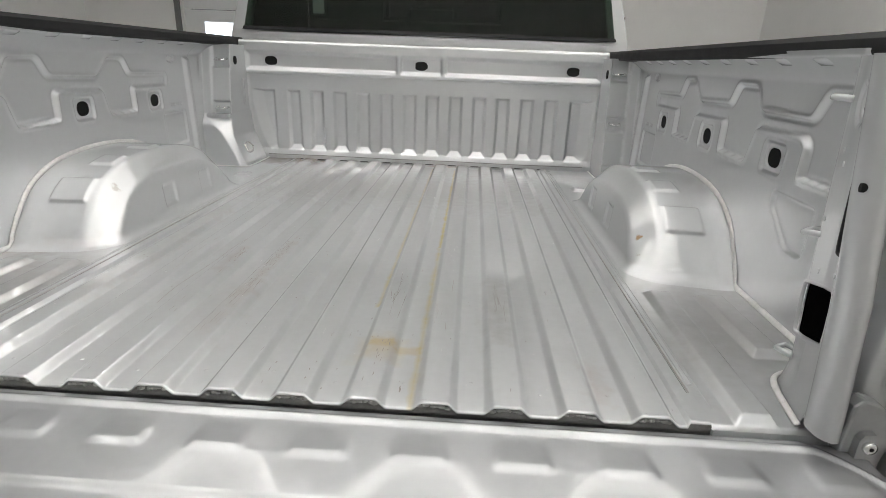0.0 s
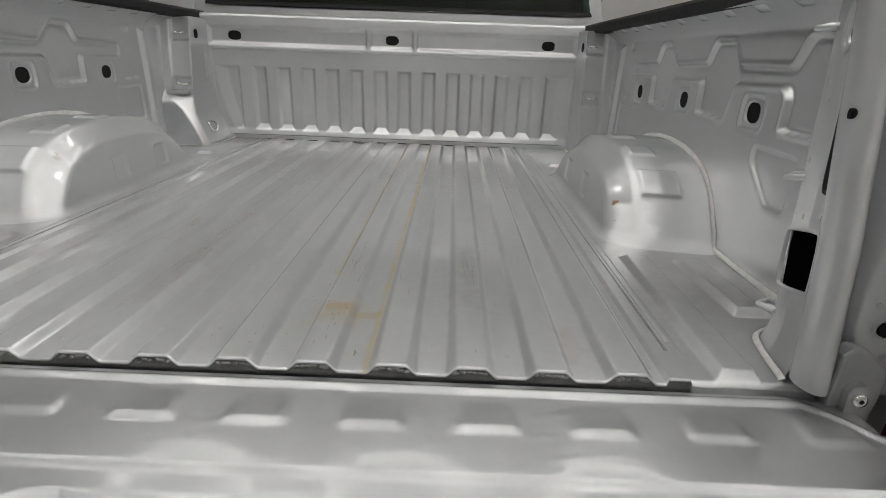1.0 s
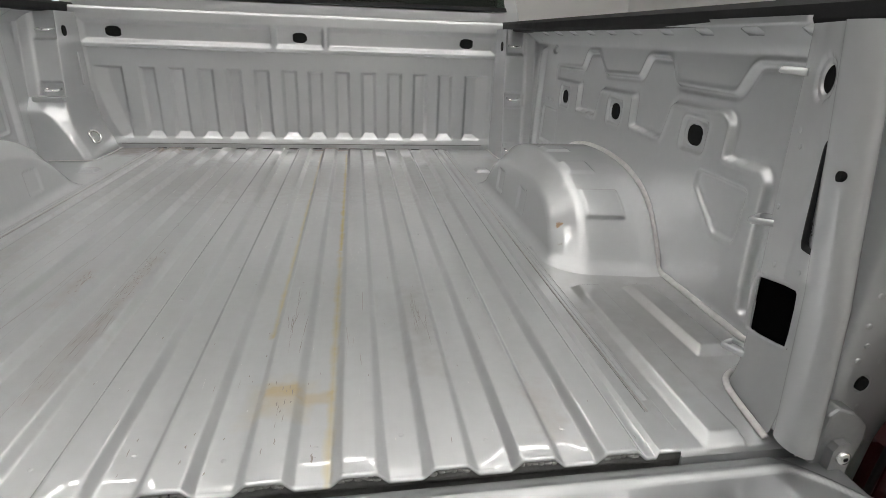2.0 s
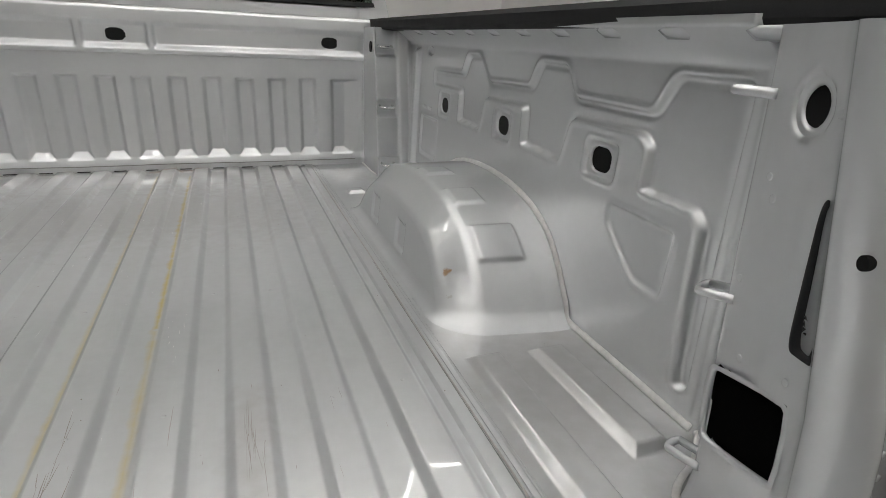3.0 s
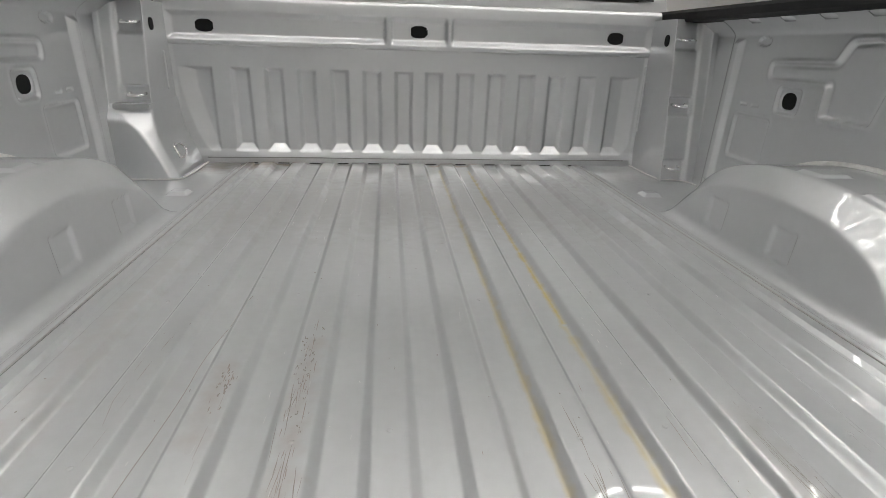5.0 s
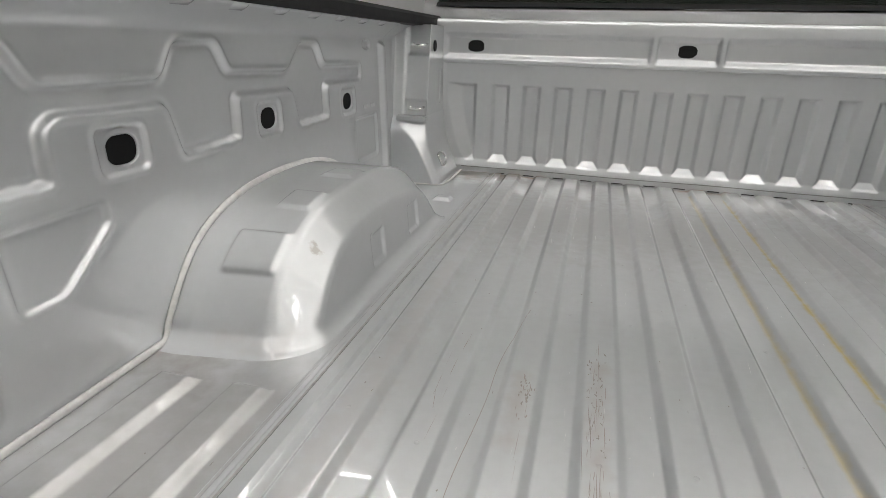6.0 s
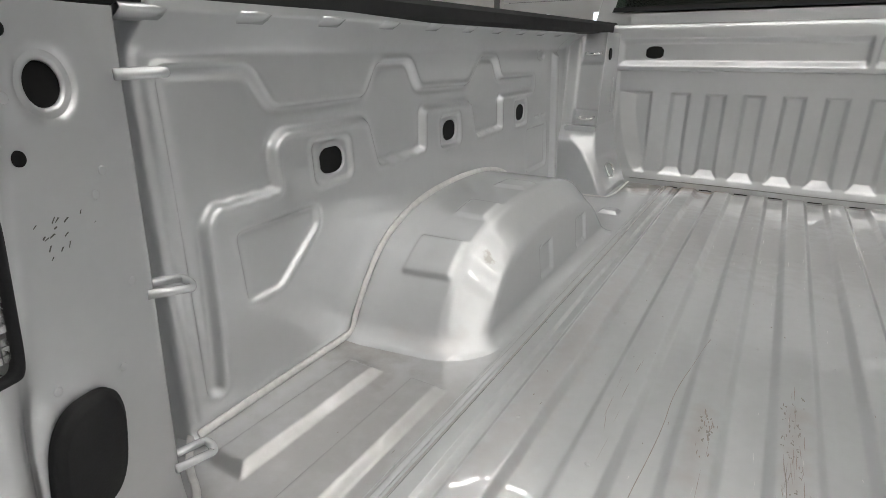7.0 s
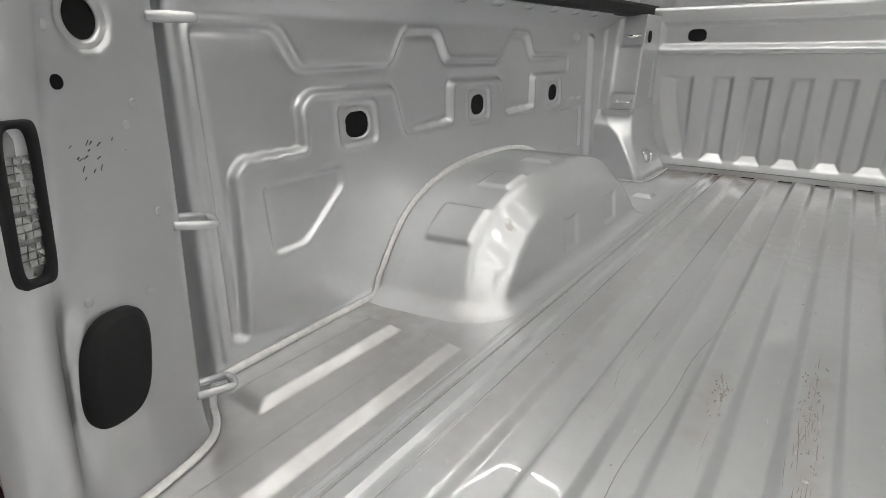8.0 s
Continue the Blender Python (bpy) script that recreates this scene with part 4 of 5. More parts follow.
for s in (-1, 1):
    low = 0.205 if s < 0 else -0.008
    plan = tight([(0.776, 1.875), (0.773, 1.637), (0.847, 1.635), (0.853, 1.628), (0.884, 1.624), (0.886, 1.60)], 0.004)

    def dents(a, z, y):
        d = np.zeros(a.shape)
        # three shallow pockets across the rear face, one for each loop
        rear = np.clip((a - 0.2385) / 0.003, 0, 1) * np.clip((0.312 - a) / 0.006, 0, 1)
        for z0, z1 in ((0.387, 0.60), (0.195, 0.257), (-0.10, 0.066)):
            d += 0.010 * rear * np.clip((z - z0) / 0.009, 0, 1) * np.clip((z1 - z) / 0.006, 0, 1)
        return blur(d, 0.0012, 0.0025)

    line, arc, x, y, z = post_sheet("front_post", plan, low, 0.480, s, dents, 0.0025)
    y = y + 0.13 * (z - 0.2) * np.clip((1.80 - y) / 0.10, 0, 1) + 0.014 * np.clip((1.80 - y) / 0.10, 0, 1)
    post = part("front_post", sheet("front_post", s * x, y, z, flip=s > 0), paint, truck, "silver corner post with tie-down loops")
    for lz in (0.417, 0.226) if s < 0 else (0.417, 0.226, 0.034):
        part("tie_down_loop", loop_bar((s * 0.809, 1.658 + 0.13 * (lz - 0.2), lz + 0.005), (0, -1, -0.12), (1, 0, 0), 0.030, 0.021, 0.0042), bare_steel, post, "bright steel tie-down loop")
    part("bead", tube("bead", [(s * 0.7755, 1.849, 0.12), (s * 0.774, 1.848, 0.125), (s * 0.774, 1.848, 0.33), (s * 0.7755, 1.849, 0.335)], 0.0042, 8) if s > 0 else
         tube("bead", [(s * 0.7755, 1.80, 0.235), (s * 0.774, 1.80, 0.24), (s * 0.774, 1.80, 0.34), (s * 0.7755, 1.80, 0.345)], 0.0042, 8), paint, post)
    at = (s * 0.7715, 1.73, 0.418)
    part("hole_plug", disc(stadium(0.028, 0.034, power=2.2), at, (0, 1, 0), (0, 0, 1), (-s, 0, 0), -0.0012), black_rubber, post, "small black hole")
    if s < 0:
        # the lower half widens into a slanted foot
        # a rear face, a bright bevel that widens upward, and a sloping inner face
        rings = []
        for zz in np.linspace(-0.008, 0.207, 24):
            x1 = np.interp(zz, [0, 0.05, 0.093, 0.135, 0.160, 0.176, 0.19], [-0.730, -0.752, -0.776, -0.802, -0.828, -0.850, -0.862])
            x2 = np.interp(zz, [0, 0.05, 0.11, 0.16, 0.205], [-0.717, -0.740, -0.763, -0.770, -0.773])
            y1, y2 = np.interp(zz, [0, 0.165, 0.207], [1.600, 1.606, 1.640]), np.interp(zz, [0, 0.11, 0.205], [1.632, 1.640, 1.650])
            line = tight([(-0.890, y1 + 0.003), (x1, y1), (x2, y2), (x2 + 0.002, 1.868)], 0.008)
            rings.append([(q[0], q[1], zz) for q in line])
        foot = part("post_foot", ring_mesh("post_foot", rings, closed=False), paint, post, "slanted silver post foot")
        dee = []
        for w in np.linspace(0, 2 * math.pi, 29):
            dy, dz = 0.042 * math.cos(w), 0.020 * math.sin(w)
            dy = max(dy, -0.026)
            dee.append((-(0.740 + 0.44 * dz) + 0.004, 1.716 + dy, 0.060 + dz))
        part("tie_down_loop", tube("tie_down_loop", dee, 0.0036, 8), bare_steel, post, "D-shaped loop lying against the foot")
        part("joint_lip", block(-0.868, -0.7695, 1.622, 1.66, 0.190, 0.207, 0.003), paint, post)
        line = [(-0.842, 1.596, -0.003), (-0.74, 1.598, -0.003), (-0.694, 1.61, -0.003), (-0.70, 1.85, -0.003)]
        part("seam_sealer", tube("seam_sealer", rounded(line, 2), 0.004, 6, 0.5, (0, 0, 1)), sealant, post)
    else:
        line = [(0.86, 1.57, -0.003), (0.855, 1.610, -0.003), (0.81, 1.636, -0.003), (0.768, 1.636, -0.003), (0.768, 1.85, -0.003)]
        part("seam_sealer", tube("seam_sealer", rounded(line, 2), 0.004, 6, 0.5, (0, 0, 1)), sealant, post)

# rear corner posts: an inner face with lamp and openings, leaning with the jamb behind it
for s in (-1, 1):
    plan = rounded([(0.895, 0.214), (0.86, 0.207), (0.80, 0.204), (0.757, 0.204), (0.742, 0.200), (0.739, 0.186), (0.733, 0.152), (0.722, 0.10), (0.713, 0.056), (0.704, 0.046), (0.693, 0.038),
                    (0.689, 0.022), (0.692, 0.004), (0.702, -0.007), (0.713, -0.006), (0.721, 0.004), (0.728, 0.030), (0.736, 0.056), (0.748, 0.058), (0.757, 0.030), (0.764, 0.022), (0.80, 0.020), (0.86, 0.018), (0.93, 0.010), (0.985, 0.0)], 2)
    line, arc = resample(plan, 0.003)
    zs = np.arange(-0.008, 0.4741, 0.003)
    a, z = np.meshgrid(arc, zs, indexing="ij")
    x, y = line[:, 0][:, None] + 0 * z, line[:, 1][:, None] + 0 * z
    y = y + np.where(z > 0.19, 0.17, 0.09) * (z - 0.19) * np.clip((0.205 - y) / 0.15, 0, 1) * np.where(a > 0.295, np.clip((0.752 - x) / 0.018, 0, 1), 1)
    y = y + (0.055 * (z - 0.19) + (-0.035 if s > 0 else -0.027)) * np.clip((y - 0.10) / 0.09, 0, 1)
    face = (a > 0.150) & (a < 0.315)
    by, bz = (0.121, 0.418) if s < 0 else (0.122, 0.413)
    d = 0.006 * (face & ((((y - by) / 0.0215) ** 2 + ((z - bz) / 0.0235) ** 2) < 1))
    if s < 0:
        # a hollow below the lamp
        d += face * 0.010 * np.exp(-((y - 0.044 - 0.09 * (z - 0.13)) / 0.010) ** 2) * np.clip((0.215 - z) / 0.05, 0, 1) * np.clip((z - 0.03) / 0.06, 0, 1)
    d = blur(d, 0.0032, 0.003)
    d -= 0.012 * face * np.clip((0.045 - z) / 0.05, 0, 1) ** 2
    d -= 0.0008 * np.sin(18 * z) * np.sin(30 * a)
    x = x + d * 0.98
    ca, cy, cz = (a[1:, 1:] + a[:-1, :-1]) / 2, (y[1:, 1:] + y[:-1, :-1]) / 2, (z[1:, 1:] + z[:-1, :-1]) / 2
    face = (ca > 0.150) & (ca < 0.345)
    keep = (cy > 0.034) | (cz > 0.010) | (line[:-1, 0][:, None] > 0.735)
    keep &= ~(face & ((((cy - by) / 0.016) ** 2 + ((cz - bz) / 0.0185) ** 2) < 1))
    if s > 0:
        lean = cy - 0.11 * (cz - 0.13)
        keep &= ~(face & inside(cy, cz, [(0.157, 0.161), (0.066, 0.180), (0.058, 0.102), (0.149, 0.081)]))
    post = part("rear_post", sheet("rear_post", s * x, y, z, keep, flip=s > 0), paint, truck, "silver rear corner post with a bed lamp")
    u = np.array([s * -0.204, -0.979, 0.0])
    up = np.array([0.0, 0.16, 0.987])
    nrm = np.array([-s * 0.979, 0.204, 0.0])

    def on_face(yy, zz, lift=0.0):
        return np.array([s * (0.7115 + 0.208 * (yy - 0.05)), yy, zz]) + lift * nrm

    on_post = (a > 0.150) & (a < 0.345)

    def on_skin(yy, zz, lift=0.0):
        gap = np.where(on_post, (y - yy) ** 2 + (z - zz) ** 2, 9.0)
        k = np.unravel_index(np.argmin(gap), gap.shape)
        return np.array([s * x[k], yy, zz]) + lift * nrm

    def skin_at(yy, zz):
        gap = np.where(on_post, (y - yy) ** 2 + (z - zz) ** 2, 9.0).ravel()
        k = np.argpartition(gap, 8)[:8]
        return float(np.average(x.ravel()[k], weights=1 / (gap[k] + 1e-7)))

    rings = []
    for grow, lift in ((0.0065, 0.0002), (0.003, 0.0012), (0.0, 0.0008), (-0.0008, -0.005)):
        ring = []
        for p, q in stadium(0.029, 0.033, 40, 2):
            k = 1 + grow / math.hypot(p, q)
            yy, zz = by - 0.979 * p * k, bz + q * k
            ring.append((s * (skin_at(yy, zz) - lift), yy, zz))
        rings.append(ring)
    part("hole_rim", ring_mesh("rim", rings), paint, post)
    part("hole_plug", disc(stadium(0.0295, 0.0335, power=2), (s * (skin_at(by, bz) + 0.001), by, bz), u, (0, 0, 1), nrm, 0.003), black_rubber, post, "round black hole plug")
    small_at = on_skin(0.0895, 0.373, 0.0003) if s < 0 else (0.6885, 0.034, 0.324)
    part("hole_plug", disc(stadium(0.0095, 0.011, power=2) if s < 0 else stadium(0.009, 0.011, power=2), small_at, u, (0, 0, 1), nrm, -0.0012), black_rubber, post, "small black hole")
    if s < 0:
        part("hole_plug", disc(stadium(0.0085, 0.010, power=2), on_skin(0.0954, 0.4535, 0.0003), u, (0, 0, 1), nrm, -0.0012), black_rubber, post, "small black hole")
    if s < 0:
        plug_at, plug_line = on_face(0.0835, 0.1315, 0.001), stadium(0.064, 0.106, 48, 2.8)
        plug_rings = [[plug_at + k * p * u + (1 - (1 - k) * 0.6) * q * np.array(up) + lift * nrm for p, q in plug_line] for k, lift in ((1.0, -0.003), (1.0, 0.003), (0.96, 0.0055), (0.88, 0.0065), (0.84, 0.0100), (0.78, 0.0112))]
        part("access_plug", ring_mesh("access_plug", plug_rings, cap=True), black_plastic, post, "large black rubber access plug")
    else:
        # an open access window with a dark hollow behind
        c0 = on_face(0.1075, 0.131)
        w = []
        for yy, zz in ((0.150, 0.160), (0.073, 0.178), (0.066, 0.172), (0.060, 0.108), (0.066, 0.102), (0.142, 0.083), (0.149, 0.088), (0.156, 0.153)):
            w.append(((0.1075 - yy) / 0.979, zz - 0.131))
        w = [tuple(p) for p in rounded(w + [w[0]], 1)[:-1]]
        part("window_rim", lip(w, c0, u, (0, 0, 1), nrm, 0.006), paint, post)
        part("hollow", disc([(1.12 * p, 1.12 * q) for p, q in w], c0, u, (0, 0, 1), nrm, 0.010), black_void, post, "dark hollow behind the access window")
    # weld pips and, on the worn side, dark scuffs
    rnd = random.Random(31 + s)
    for py, pz in ((0.089, 0.412), (0.150, 0.352), (0.075, 0.198), (0.130, 0.185), (0.155, 0.255), (0.140, 0.335)):
        c0 = on_skin(py, pz, 0.0002)
        part("weld_pip", disc(stadium(0.007, 0.008, 12, 2), c0, u, (0, 0, 1), nrm, 0.0, 0.0007), paint, post)
    if s < 0:
        verts, faces = [], []
        for _ in range(15):
            py, pz = 0.103 + rnd.gauss(0, 0.010), 0.316 + rnd.gauss(0, 0.010)
            a, ln, w = rnd.uniform(0.5, 1.3), rnd.uniform(0.0008, 0.0030), rnd.uniform(0.0004, 0.0009)
            k = len(verts)
            for p, q in ((-1, -0.3), (1, -1), (0.8, 0.6), (-0.7, 1)):
                dy, dz = p * ln * math.cos(a) - q * w * math.sin(a), p * ln * math.sin(a) + q * w * math.cos(a)
                verts.append(tuple(on_skin(py + dy, pz + dz, 0.0006)))
            faces.append((k, k + 1, k + 2, k + 3))
        me = bpy.data.meshes.new("scuff")
        me.from_pydata(verts, [], faces)
        part("scuff", me, scuff_black, post, "dark scuff on the paint")
    # bed lamp: black bezel and clear lens
    c = on_face(0.039, 0.293, 0.021) if s < 0 else on_face(0.068, 0.290, 0.002)
    o = stadium(0.0285, 0.117 if s < 0 else 0.126, 48, 7)
    lean_up = np.array([0.0, 0.10, 0.995]) if s < 0 else np.array([0.0, 0.06, 0.998])

    def lamp_ring(inset, lift):
        return [c + math.copysign(max(abs(p) - inset, 0), p) * u + math.copysign(max(abs(q) - inset, 0), q) * lean_up + lift * nrm for p, q in o]

    lamp_me = ring_mesh("lamp_bezel", [lamp_ring(i, k) for i, k in ((0, -0.016), (0, 0.004), (0.001, 0.0055), (0.0042, 0.0055), (0.0055, 0.002), (0.006, -0.003))])
    part("lamp_bezel", lamp_me, black_plastic, post, "black bed lamp bezel")
    part("lamp_lens", ring_mesh("lamp_lens", [lamp_ring(0.005, -0.002), lamp_ring(0.008, -0.0015), lamp_ring(0.0139, -0.001)], cap=True), lens_clear, post, "clear lens over small diodes")
    for k in range(4):
        mid = c + (0.026 - 0.0205 * k) * lean_up - 0.0005 * nrm
        verts, faces = [], []
        for i in range(3):
            for j in range(3):
                at = mid + (-0.0056 + 0.0056 * i) * u + (-0.0058 + 0.0058 * j) * lean_up
                m = len(verts)
                for p, q in ((-1, -1), (1, -1), (1, 1), (-1, 1)):
                    verts.append(tuple(at + 0.0025 * p * u + 0.0026 * q * lean_up + (0.0010 + rnd.uniform(-0.0005, 0.0005)) * nrm))
                faces.append((m, m + 1, m + 2, m + 3))
        me = bpy.data.meshes.new("diode")
        me.from_pydata(verts, [], faces)
        tagged(part("diode", me, chip, post, "cluster of bright lamp facets"), kind="stuff")
    # jamb: stud hole and small pips
    part("striker_hole", disc(stadium(0.016, 0.018, power=2), (s * 0.789, 0.0185, 0.078), (s, 0, 0), (0, 0, 1), (0, -1, 0), -0.002), black_rubber, post, "dark round striker hole")
    part("hole_rim", lip(stadium(0.020, 0.023, power=2), (s * 0.789, 0.0185, 0.078), (s, 0, 0), (0, 0, 1), (0, -1, 0), 0.004), paint, post)
    for px, pz in ((0.776, 0.192), (0.774, 0.154), (0.781, 0.128), (0.806, 0.106), (0.776, 0.108), (0.797, 0.043), (0.80, 0.245), (0.782, 0.29)):
        part("weld_pip", disc(stadium(0.0075, 0.0075, 12, 2), (s * px, 0.0212, pz), (s, 0, 0), (0, 0, 1), (0, -1, 0), 0.0, 0.0016), paint, post)
    for lz in (0.422, 0.236, 0.048) if s < 0 else (0.418, 0.232, 0.040):
        flat = lz > 0.3
        part("tie_down_loop", loop_bar((s * 0.748, 0.198 + (-0.033 if s > 0 else -0.022) + 0.05 * (lz - 0.19), lz), (0, 1, 0) if flat else (0, 0.976, -0.217), (1, 0, 0) if flat else (s * 0.93, 0.10, 0.30), 0.036, 0.009 if not flat else 0.010, 0.0046), paint, post, "painted tie-down loop")
    back = 0.030 if s > 0 else 0.022
    bead = [(s * 0.838, 0.235, 0.0), (s * 0.79, 0.218 - back, -0.002), (s * 0.742, 0.198 - back, -0.002), (s * 0.718, 0.160 - 0.5 * back, -0.002), (s * 0.706, 0.10, -0.002), (s * 0.694, 0.03, -0.002)]
    part("seam_sealer", tube("seam_sealer", rounded(bead, 2), 0.0046, 8, 0.25, (s * -0.6, 0, 1)), sealant, post, "pale bead of seam sealer")

# tailgate, let down level with the floor
TG = -0.011


def tailgate():
    xs, ys = np.arange(-0.775, 0.7751, 0.004), np.arange(-0.52, 0.0261, 0.003)
    x, y = np.meshgrid(xs, ys, indexing="ij")
    d = np.zeros(x.shape)
    for k in range(-6, 6):
        c = 0.064 + 0.1265 * k
        if abs(c) < 0.74:
            flank = 0.0375 - 0.10 * np.clip(y + 0.075, 0, 0.05)
            d -= 0.0028 * np.clip((flank - np.abs(x - c)) / 0.009, 0, 1) * np.clip((y + 0.081) / 0.013, 0, 1) * np.clip((-0.024 - y) / 0.044, 0, 1)
    d += 0.006 * np.clip((-0.139 - y) / 0.007, 0, 1)
    for x0, x1 in ((-0.72, -0.50), (-0.455, -0.185), (-0.125, 0.185), (0.245, 0.56), (0.625, 0.73)):
        d += 0.005 * pressed(x, y, eased([(x0, -0.42), (x1, -0.42), (x1, -0.178), (x0, -0.178)], 0.03), 0.009)
    d = blur(d, 0.0012, 0.003)
    edge = np.clip((y - 0.004) / 0.022, 0, 1)
    # a raised rim along the hinge side that turns down at both corners
    corner = 0.066 * np.clip((np.abs(x) - 0.690) / 0.062, 0, 1) ** 1.4
    rim = y + 0.0015 + corner
    z = TG - d - 0.012 * edge ** 3 + 0.0042 * np.clip(1 - np.abs(rim) / 0.009, 0, 1) - 0.004 * np.clip((rim - 0.012) / 0.008, 0, 1) * (np.abs(x) > 0.69)
    side = np.clip((np.abs(x) - 0.755) / 0.02, 0, 1)
    z -= 0.02 * side ** 2
    return sheet("inner_panel", x, y - 0.007, z)


gate = new("tailgate")
gate.location = (0, -0.26, TG)
gate.parent = truck
gate.matrix_parent_inverse = Matrix.Translation(-truck.location)
gate["label"] = "silver tailgate let down flat"


def gate_part(name, mesh, mat, label=""):
    ob = part(name, mesh, mat, None, label)
    ob.parent = gate
    ob.matrix_parent_inverse = Matrix.Translation(-gate.location)
    return ob


gate_part("inner_panel", tailgate(), shaded_gate_paint)
gate_part("outer_panel", block(-0.775, 0.775, -0.535, 0.012, TG - 0.075, TG - 0.022, 0.02), body_paint)
gate_part("top_cap", block(-0.775, 0.775, -0.56, -0.532, TG - 0.075, TG + 0.002, 0.008), black_plastic, "black plastic tailgate cap")
for x, y in ((0.075, -0.192), (0.60, -0.195), (-0.40, -0.190)):
    gate_part("slot", disc(stadium(0.026, 0.012, 24, 2.2), (x, y, TG - 0.0135), (1, 0, 0), (0, 1, 0), (0, 0, 1), -0.0014), black_rubber, "small black slot")
for s in (-1, 1):
    shape = [(0.728, -0.075), (0.730, 0.055), (0.742, 0.066), (0.762, 0.060), (0.786, 0.040), (0.790, 0.020), (0.784, -0.075)]
    hinge = part("hinge_bracket", prism([(s * a, -0.008 + 0.10 * max(0.0, -c), c) for a, c in shape], [(s * a, 0.0155, c) for a, c in shape]), shaded_hinge_paint, truck, "folded steel tailgate hinge")
    ed = hinge.modifiers.new("bevel", "BEVEL")
    ed.width, ed.segments = 0.004, 2
    strap = [(0.742, -0.07), (0.742, 0.012), (0.747, 0.020), (0.760, 0.022), (0.767, 0.014), (0.770, -0.07)]
    part("strap", prism([(s * a, -0.016, c) for a, c in strap], [(s * a, -0.004, c) for a, c in strap]), shaded_hinge_paint, hinge)
    part("bolt", disc(stadium(0.017, 0.017, 16, 2), (s * 0.755, -0.016, 0.004), (s, 0, 0), (0, 0, 1), (0, -1, 0), -0.003, 0.003), bare_steel, hinge, "round bolt head")
    part("recess", disc(stadium(0.006, 0.006, 6, 2), (s * 0.755, -0.0215, 0.004), (s, 0, 0), (0, 0, 1), (0, -1, 0), -0.001), black_rubber, hinge)
    lamp_shape = [(0.818, -0.12), (0.828, 0.0), (0.860, 0.10), (0.92, 0.42), (0.99, 0.42), (0.99, -0.12)]
    lamp = part("tail_lamp", prism([(s * a, -0.045, c) for a, c in lamp_shape], [(s * a, 0.012, c) for a, c in lamp_shape]), red_lens, truck, "red tail lamp")
    part("lamp_seal", tube("lamp_seal", [(s * (a - 0.002), -0.010, c) for a, c in lamp_shape[:4]], 0.005, 6), black_rubber, lamp, "black rubber seal")
    part("gate_cable", tube("gate_cable", [(s * 0.87, -0.004, 0.26), (s * 0.862, -0.02, 0.14), (s * 0.85, -0.03, 0.0)], 0.006, 8), black_rubber, truck, "black tailgate cable")

# cab: shell with rear window, roof, seats behind the glass
def cab():
    yb, yf = 2.10, 4.0
    body = bmesh.new()
    # back wall round the window
    prof = {"lo": (0.965, 0.40), "belt": (0.93, 0.555), "top": (0.80, 1.05), "roof": (0.72, 1.12)}
    def side_x(z):
        return np.interp(z, [-0.4, 0.40, 0.555, 1.05, 1.12], [0.97, 0.965, 0.93, 0.80, 0.72])
    def quad(pts):
        body.faces.new([body.verts.new(p) for p in pts])
    for z0, z1 in ((-0.4, 0.40), (0.40, 0.555)):
        a, b = side_x(z0), side_x(z1)
        quad([(-a, yb, z0), (a, yb, z0), (b, yb, z1), (-b, yb, z1)])
        quad([(-a, yb, z0), (-a, 5.4, z0), (-b, 5.4, z1), (-b, yb, z1)])
        quad([(a, yb, z0), (a, 5.4, z0), (b, 5.4, z1), (b, yb, z1)])
    # posts beside the rear glass
    for s in (-1, 1):
        quad([(s * 0.93, yb, 0.555), (s * 0.845, yb, 0.555), (s * 0.745, yb + 0.03, 1.05), (s * 0.80, yb + 0.03, 1.05)])
        quad([(s * 0.93, yb, 0.555), (s * 0.93, yb + 0.28, 0.555), (s * 0.80, yb + 0.34, 1.05), (s * 0.80, yb + 0.03, 1.05)])
        quad([(s * 0.93, yf - 0.1, 0.555), (s * 0.93, yf + 0.3, 0.555), (s * 0.80, yf - 0.3, 1.05), (s * 0.80, yf - 0.4, 1.05)])
    quad([(-0.80, yb + 0.03, 1.05), (0.80, yb + 0.03, 1.05), (0.72, yb + 0.2, 1.12), (-0.72, yb + 0.2, 1.12)])
    quad([(-0.72, yb + 0.2, 1.12), (0.72, yb + 0.2, 1.12), (0.72, yf - 0.4, 1.12), (-0.72, yf - 0.4, 1.12)])
    for s in (-1, 1):
        quad([(s * 0.80, yb + 0.03, 1.05), (s * 0.80, yf - 0.3, 1.05), (s * 0.72, yf - 0.4, 1.12), (s * 0.72, yb + 0.2, 1.12)])
    quad([(-0.93, yf + 0.3, 0.555), (0.93, yf + 0.3, 0.555), (0.93, 5.4, 0.50), (-0.93, 5.4, 0.50)])
    quad([(-0.93, 5.4, 0.50), (0.93, 5.4, 0.50), (0.95, 5.45, -0.4), (-0.95, 5.45, -0.4)])
    quad([(-0.97, yb, -0.4), (0.97, yb, -0.4), (0.95, 5.45, -0.4), (-0.95, 5.45, -0.4)])
    bmesh.ops.remove_doubles(body, verts=body.verts, dist=0.002)
    return body


cab_part = part("cab", cab(), body_paint, truck, "silver crew cab")
ed = cab_part.modifiers.new("thickness", "SOLIDIFY")
ed.thickness = 0.02
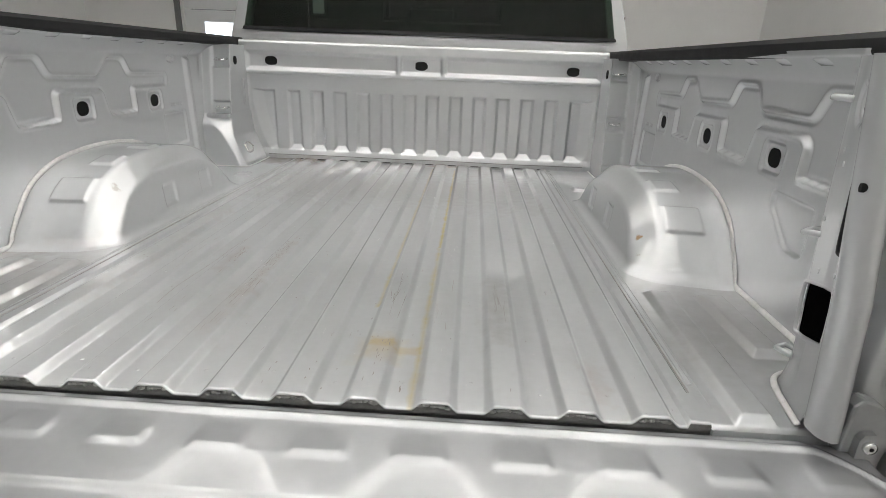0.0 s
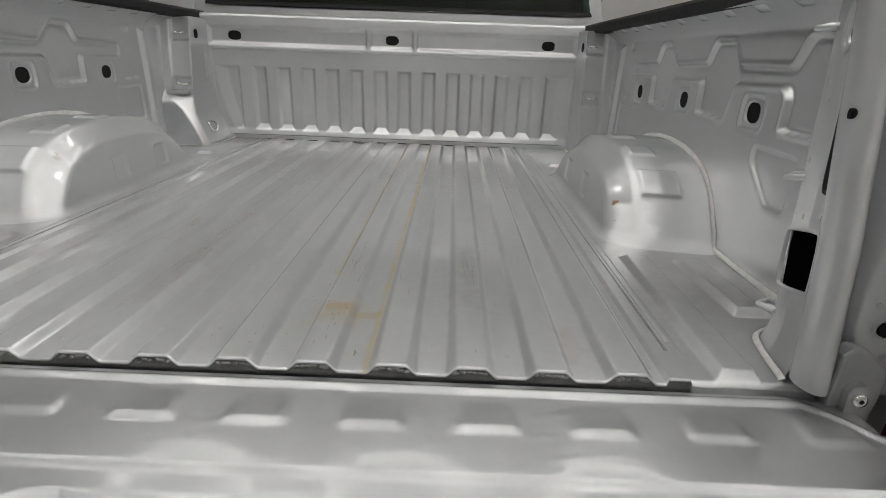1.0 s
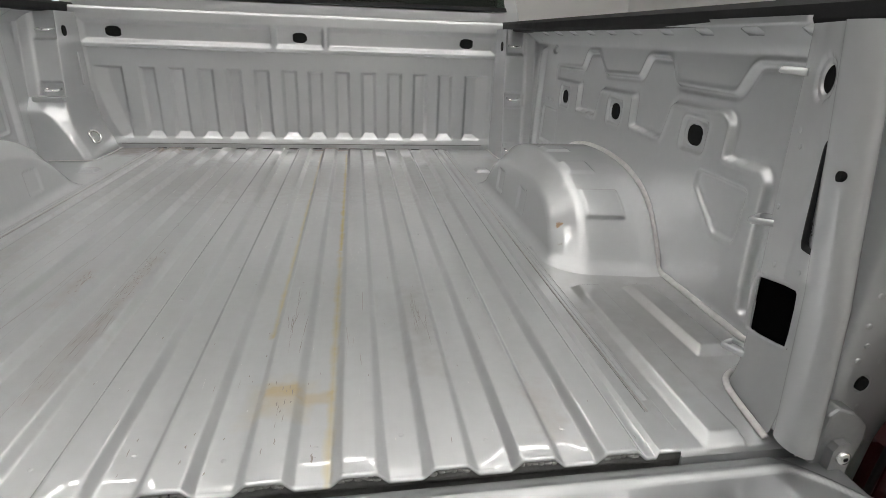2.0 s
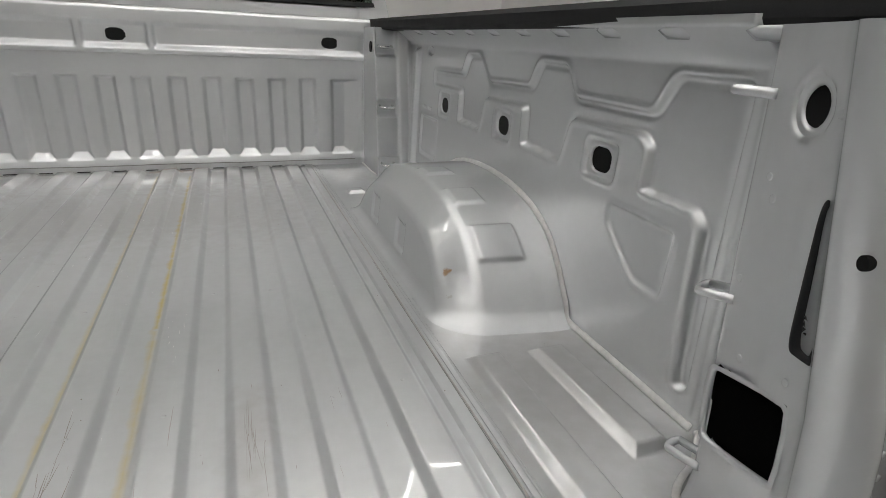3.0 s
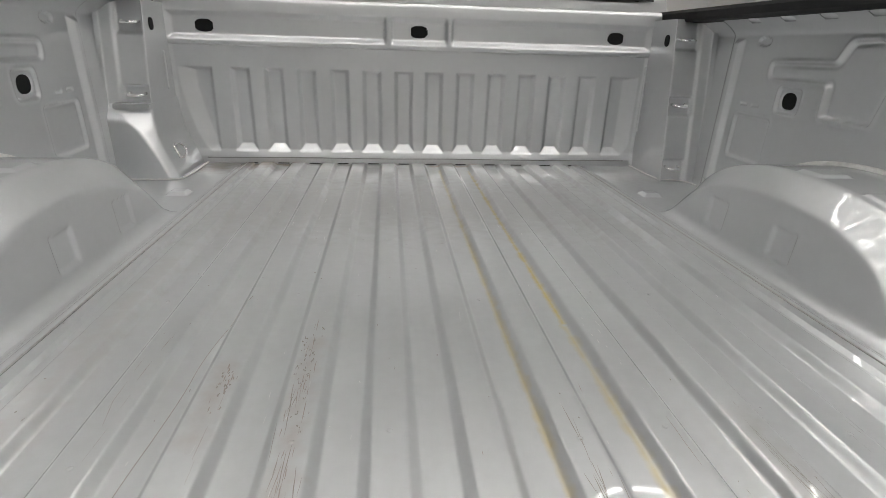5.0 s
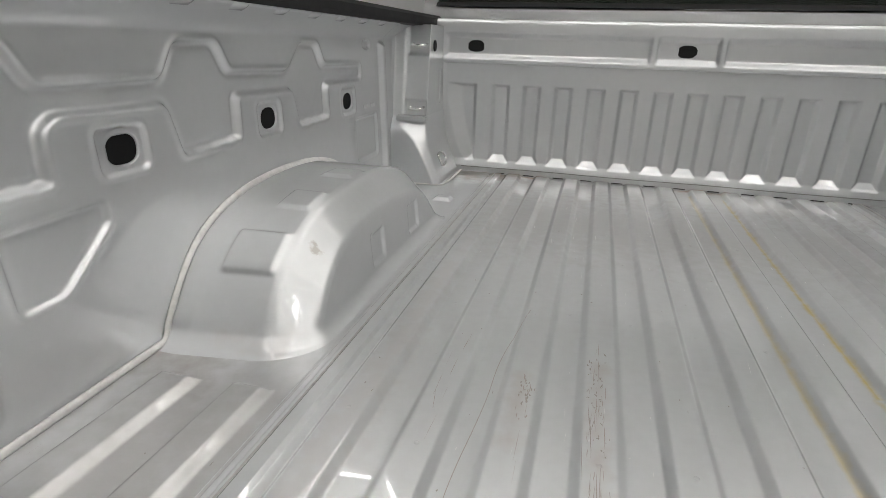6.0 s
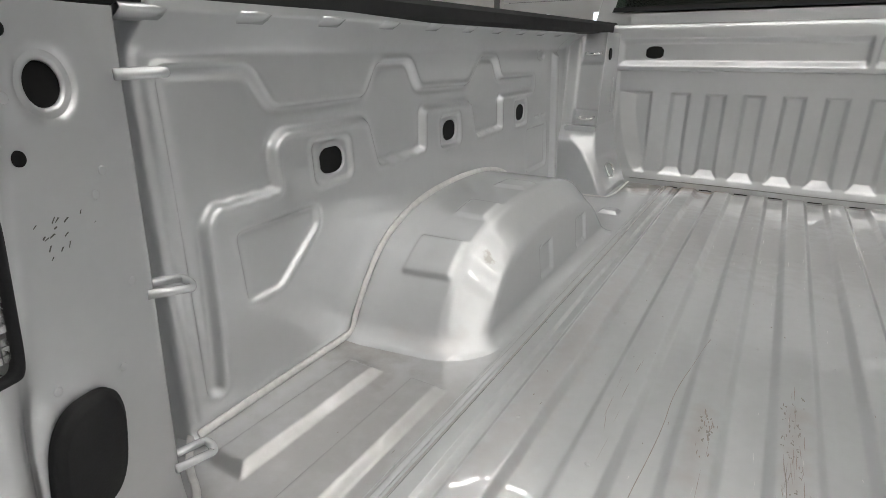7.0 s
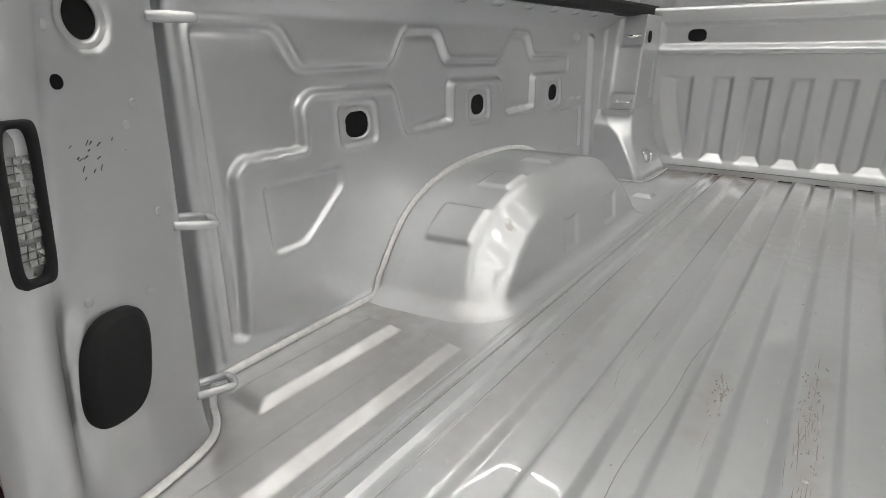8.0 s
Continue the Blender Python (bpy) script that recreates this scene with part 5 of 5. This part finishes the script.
# rounded ledge panel under the rear glass
part("rear_ledge", block(-0.815, 0.815, 2.075, 2.098, 0.42, 0.560, 0.02, segments=4), body_paint, cab_part)
glass = prism([(-0.87, 2.094, 0.558), (0.87, 2.094, 0.558), (0.87, 2.090, 0.558), (-0.87, 2.090, 0.558)],
              [(-0.765, 2.128, 1.05), (0.765, 2.128, 1.05), (0.765, 2.124, 1.05), (-0.765, 2.124, 1.05)])
part("rear_window", glass, privacy_glass, cab_part, "dark tinted rear window")
part("window_band", prism([(-0.875, 2.088, 0.556), (0.875, 2.088, 0.556), (0.875, 2.084, 0.556), (-0.875, 2.084, 0.556)],
                          [(-0.87, 2.091, 0.572), (0.87, 2.091, 0.572), (0.87, 2.087, 0.572), (-0.87, 2.087, 0.572)]), black_plastic, cab_part)
for x, y, w, top in ((-0.40, 2.45, 0.34, 0.90), (0.50, 2.45, 0.34, 0.90), (-0.006, 2.46, 0.262, 0.715), (-0.52, 3.35, 0.30, 0.92), (0.60, 3.35, 0.30, 0.92)):
    rest = block(x - w / 2, x + w / 2, y - 0.05, y + 0.05, 0.60, top, 0.025, segments=3)
    part("headrest", rest, seat_cloth, cab_part, "dark cloth headrest")
for y0 in (2.38, 3.25):
    part("seat_back", block(-0.80, 0.80, y0, y0 + 0.16, -0.1, 0.655 if y0 < 3 else 0.62, 0.03, segments=3), seat_cloth, cab_part, "dark seat back")
for s in (-1, 1):
    part("pillar_trim", block(s * 0.56, s * 0.86, 2.16, 2.20, 0.50, 0.98, 0.02), seat_cloth, cab_part, "dark inner trim")
    part("door_trim", block(s * 0.84, s * 0.90, 2.25, 4.0, -0.3, 0.56, 0.02), seat_cloth, cab_part, "dark inner trim")
part("headliner", block(-0.72, 0.72, 2.30, 3.55, 1.055, 1.075), seat_cloth, cab_part, "dark roof lining")
part("inner_mirror", block(-0.13, 0.13, 3.75, 3.78, 0.815, 0.885, 0.012), black_plastic, cab_part, "black inside mirror")
part("windscreen", prism([(-0.90, 4.28, 0.56), (0.90, 4.28, 0.56), (0.90, 4.274, 0.56), (-0.90, 4.274, 0.56)],
                         [(-0.72, 3.62, 1.10), (0.72, 3.62, 1.10), (0.72, 3.614, 1.10), (-0.72, 3.614, 1.10)]), clear_glass, cab_part, "clear windscreen")
for s in (-1, 1):
    part("door_mirror", block(s * 1.02, s * 1.29, 3.62, 3.72, 0.62, 0.82, 0.03, segments=3), black_plastic, cab_part, "black door mirror")

# chassis and wheels that carry it
part("chassis", block(-0.55, 0.55, -0.05, 5.3, -0.42, -0.16, 0.02), dark_steel, truck, "dark steel frame")
for wx in (-0.86, 0.86):
    for wy in (0.93, 4.6):
        ring = []
        prof = [(0.24, -0.11), (0.33, -0.125), (0.39, -0.11), (0.405, -0.05), (0.405, 0.05), (0.39, 0.11), (0.33, 0.125), (0.24, 0.11)]
        for r, o in prof:
            ring.append([(wx + o, wy + r * math.cos(a), GROUND + 0.405 + r * math.sin(a)) for a in np.linspace(0, 2 * math.pi, 40, endpoint=False)])
        wheel = part("wheel", ring_mesh("wheel", ring), tyre_rubber, truck, "black road tyre on a steel rim")
        rim = []
        for r, o in ((0.245, 0.10), (0.22, 0.06), (0.08, 0.08), (0.0, 0.08)):
            rim.append([(wx + math.copysign(o, wx), wy + r * math.cos(a), GROUND + 0.405 + r * math.sin(a)) for a in np.linspace(0, 2 * math.pi, 40, endpoint=False)])
        part("rim", ring_mesh("rim", rim), bare_steel, wheel)
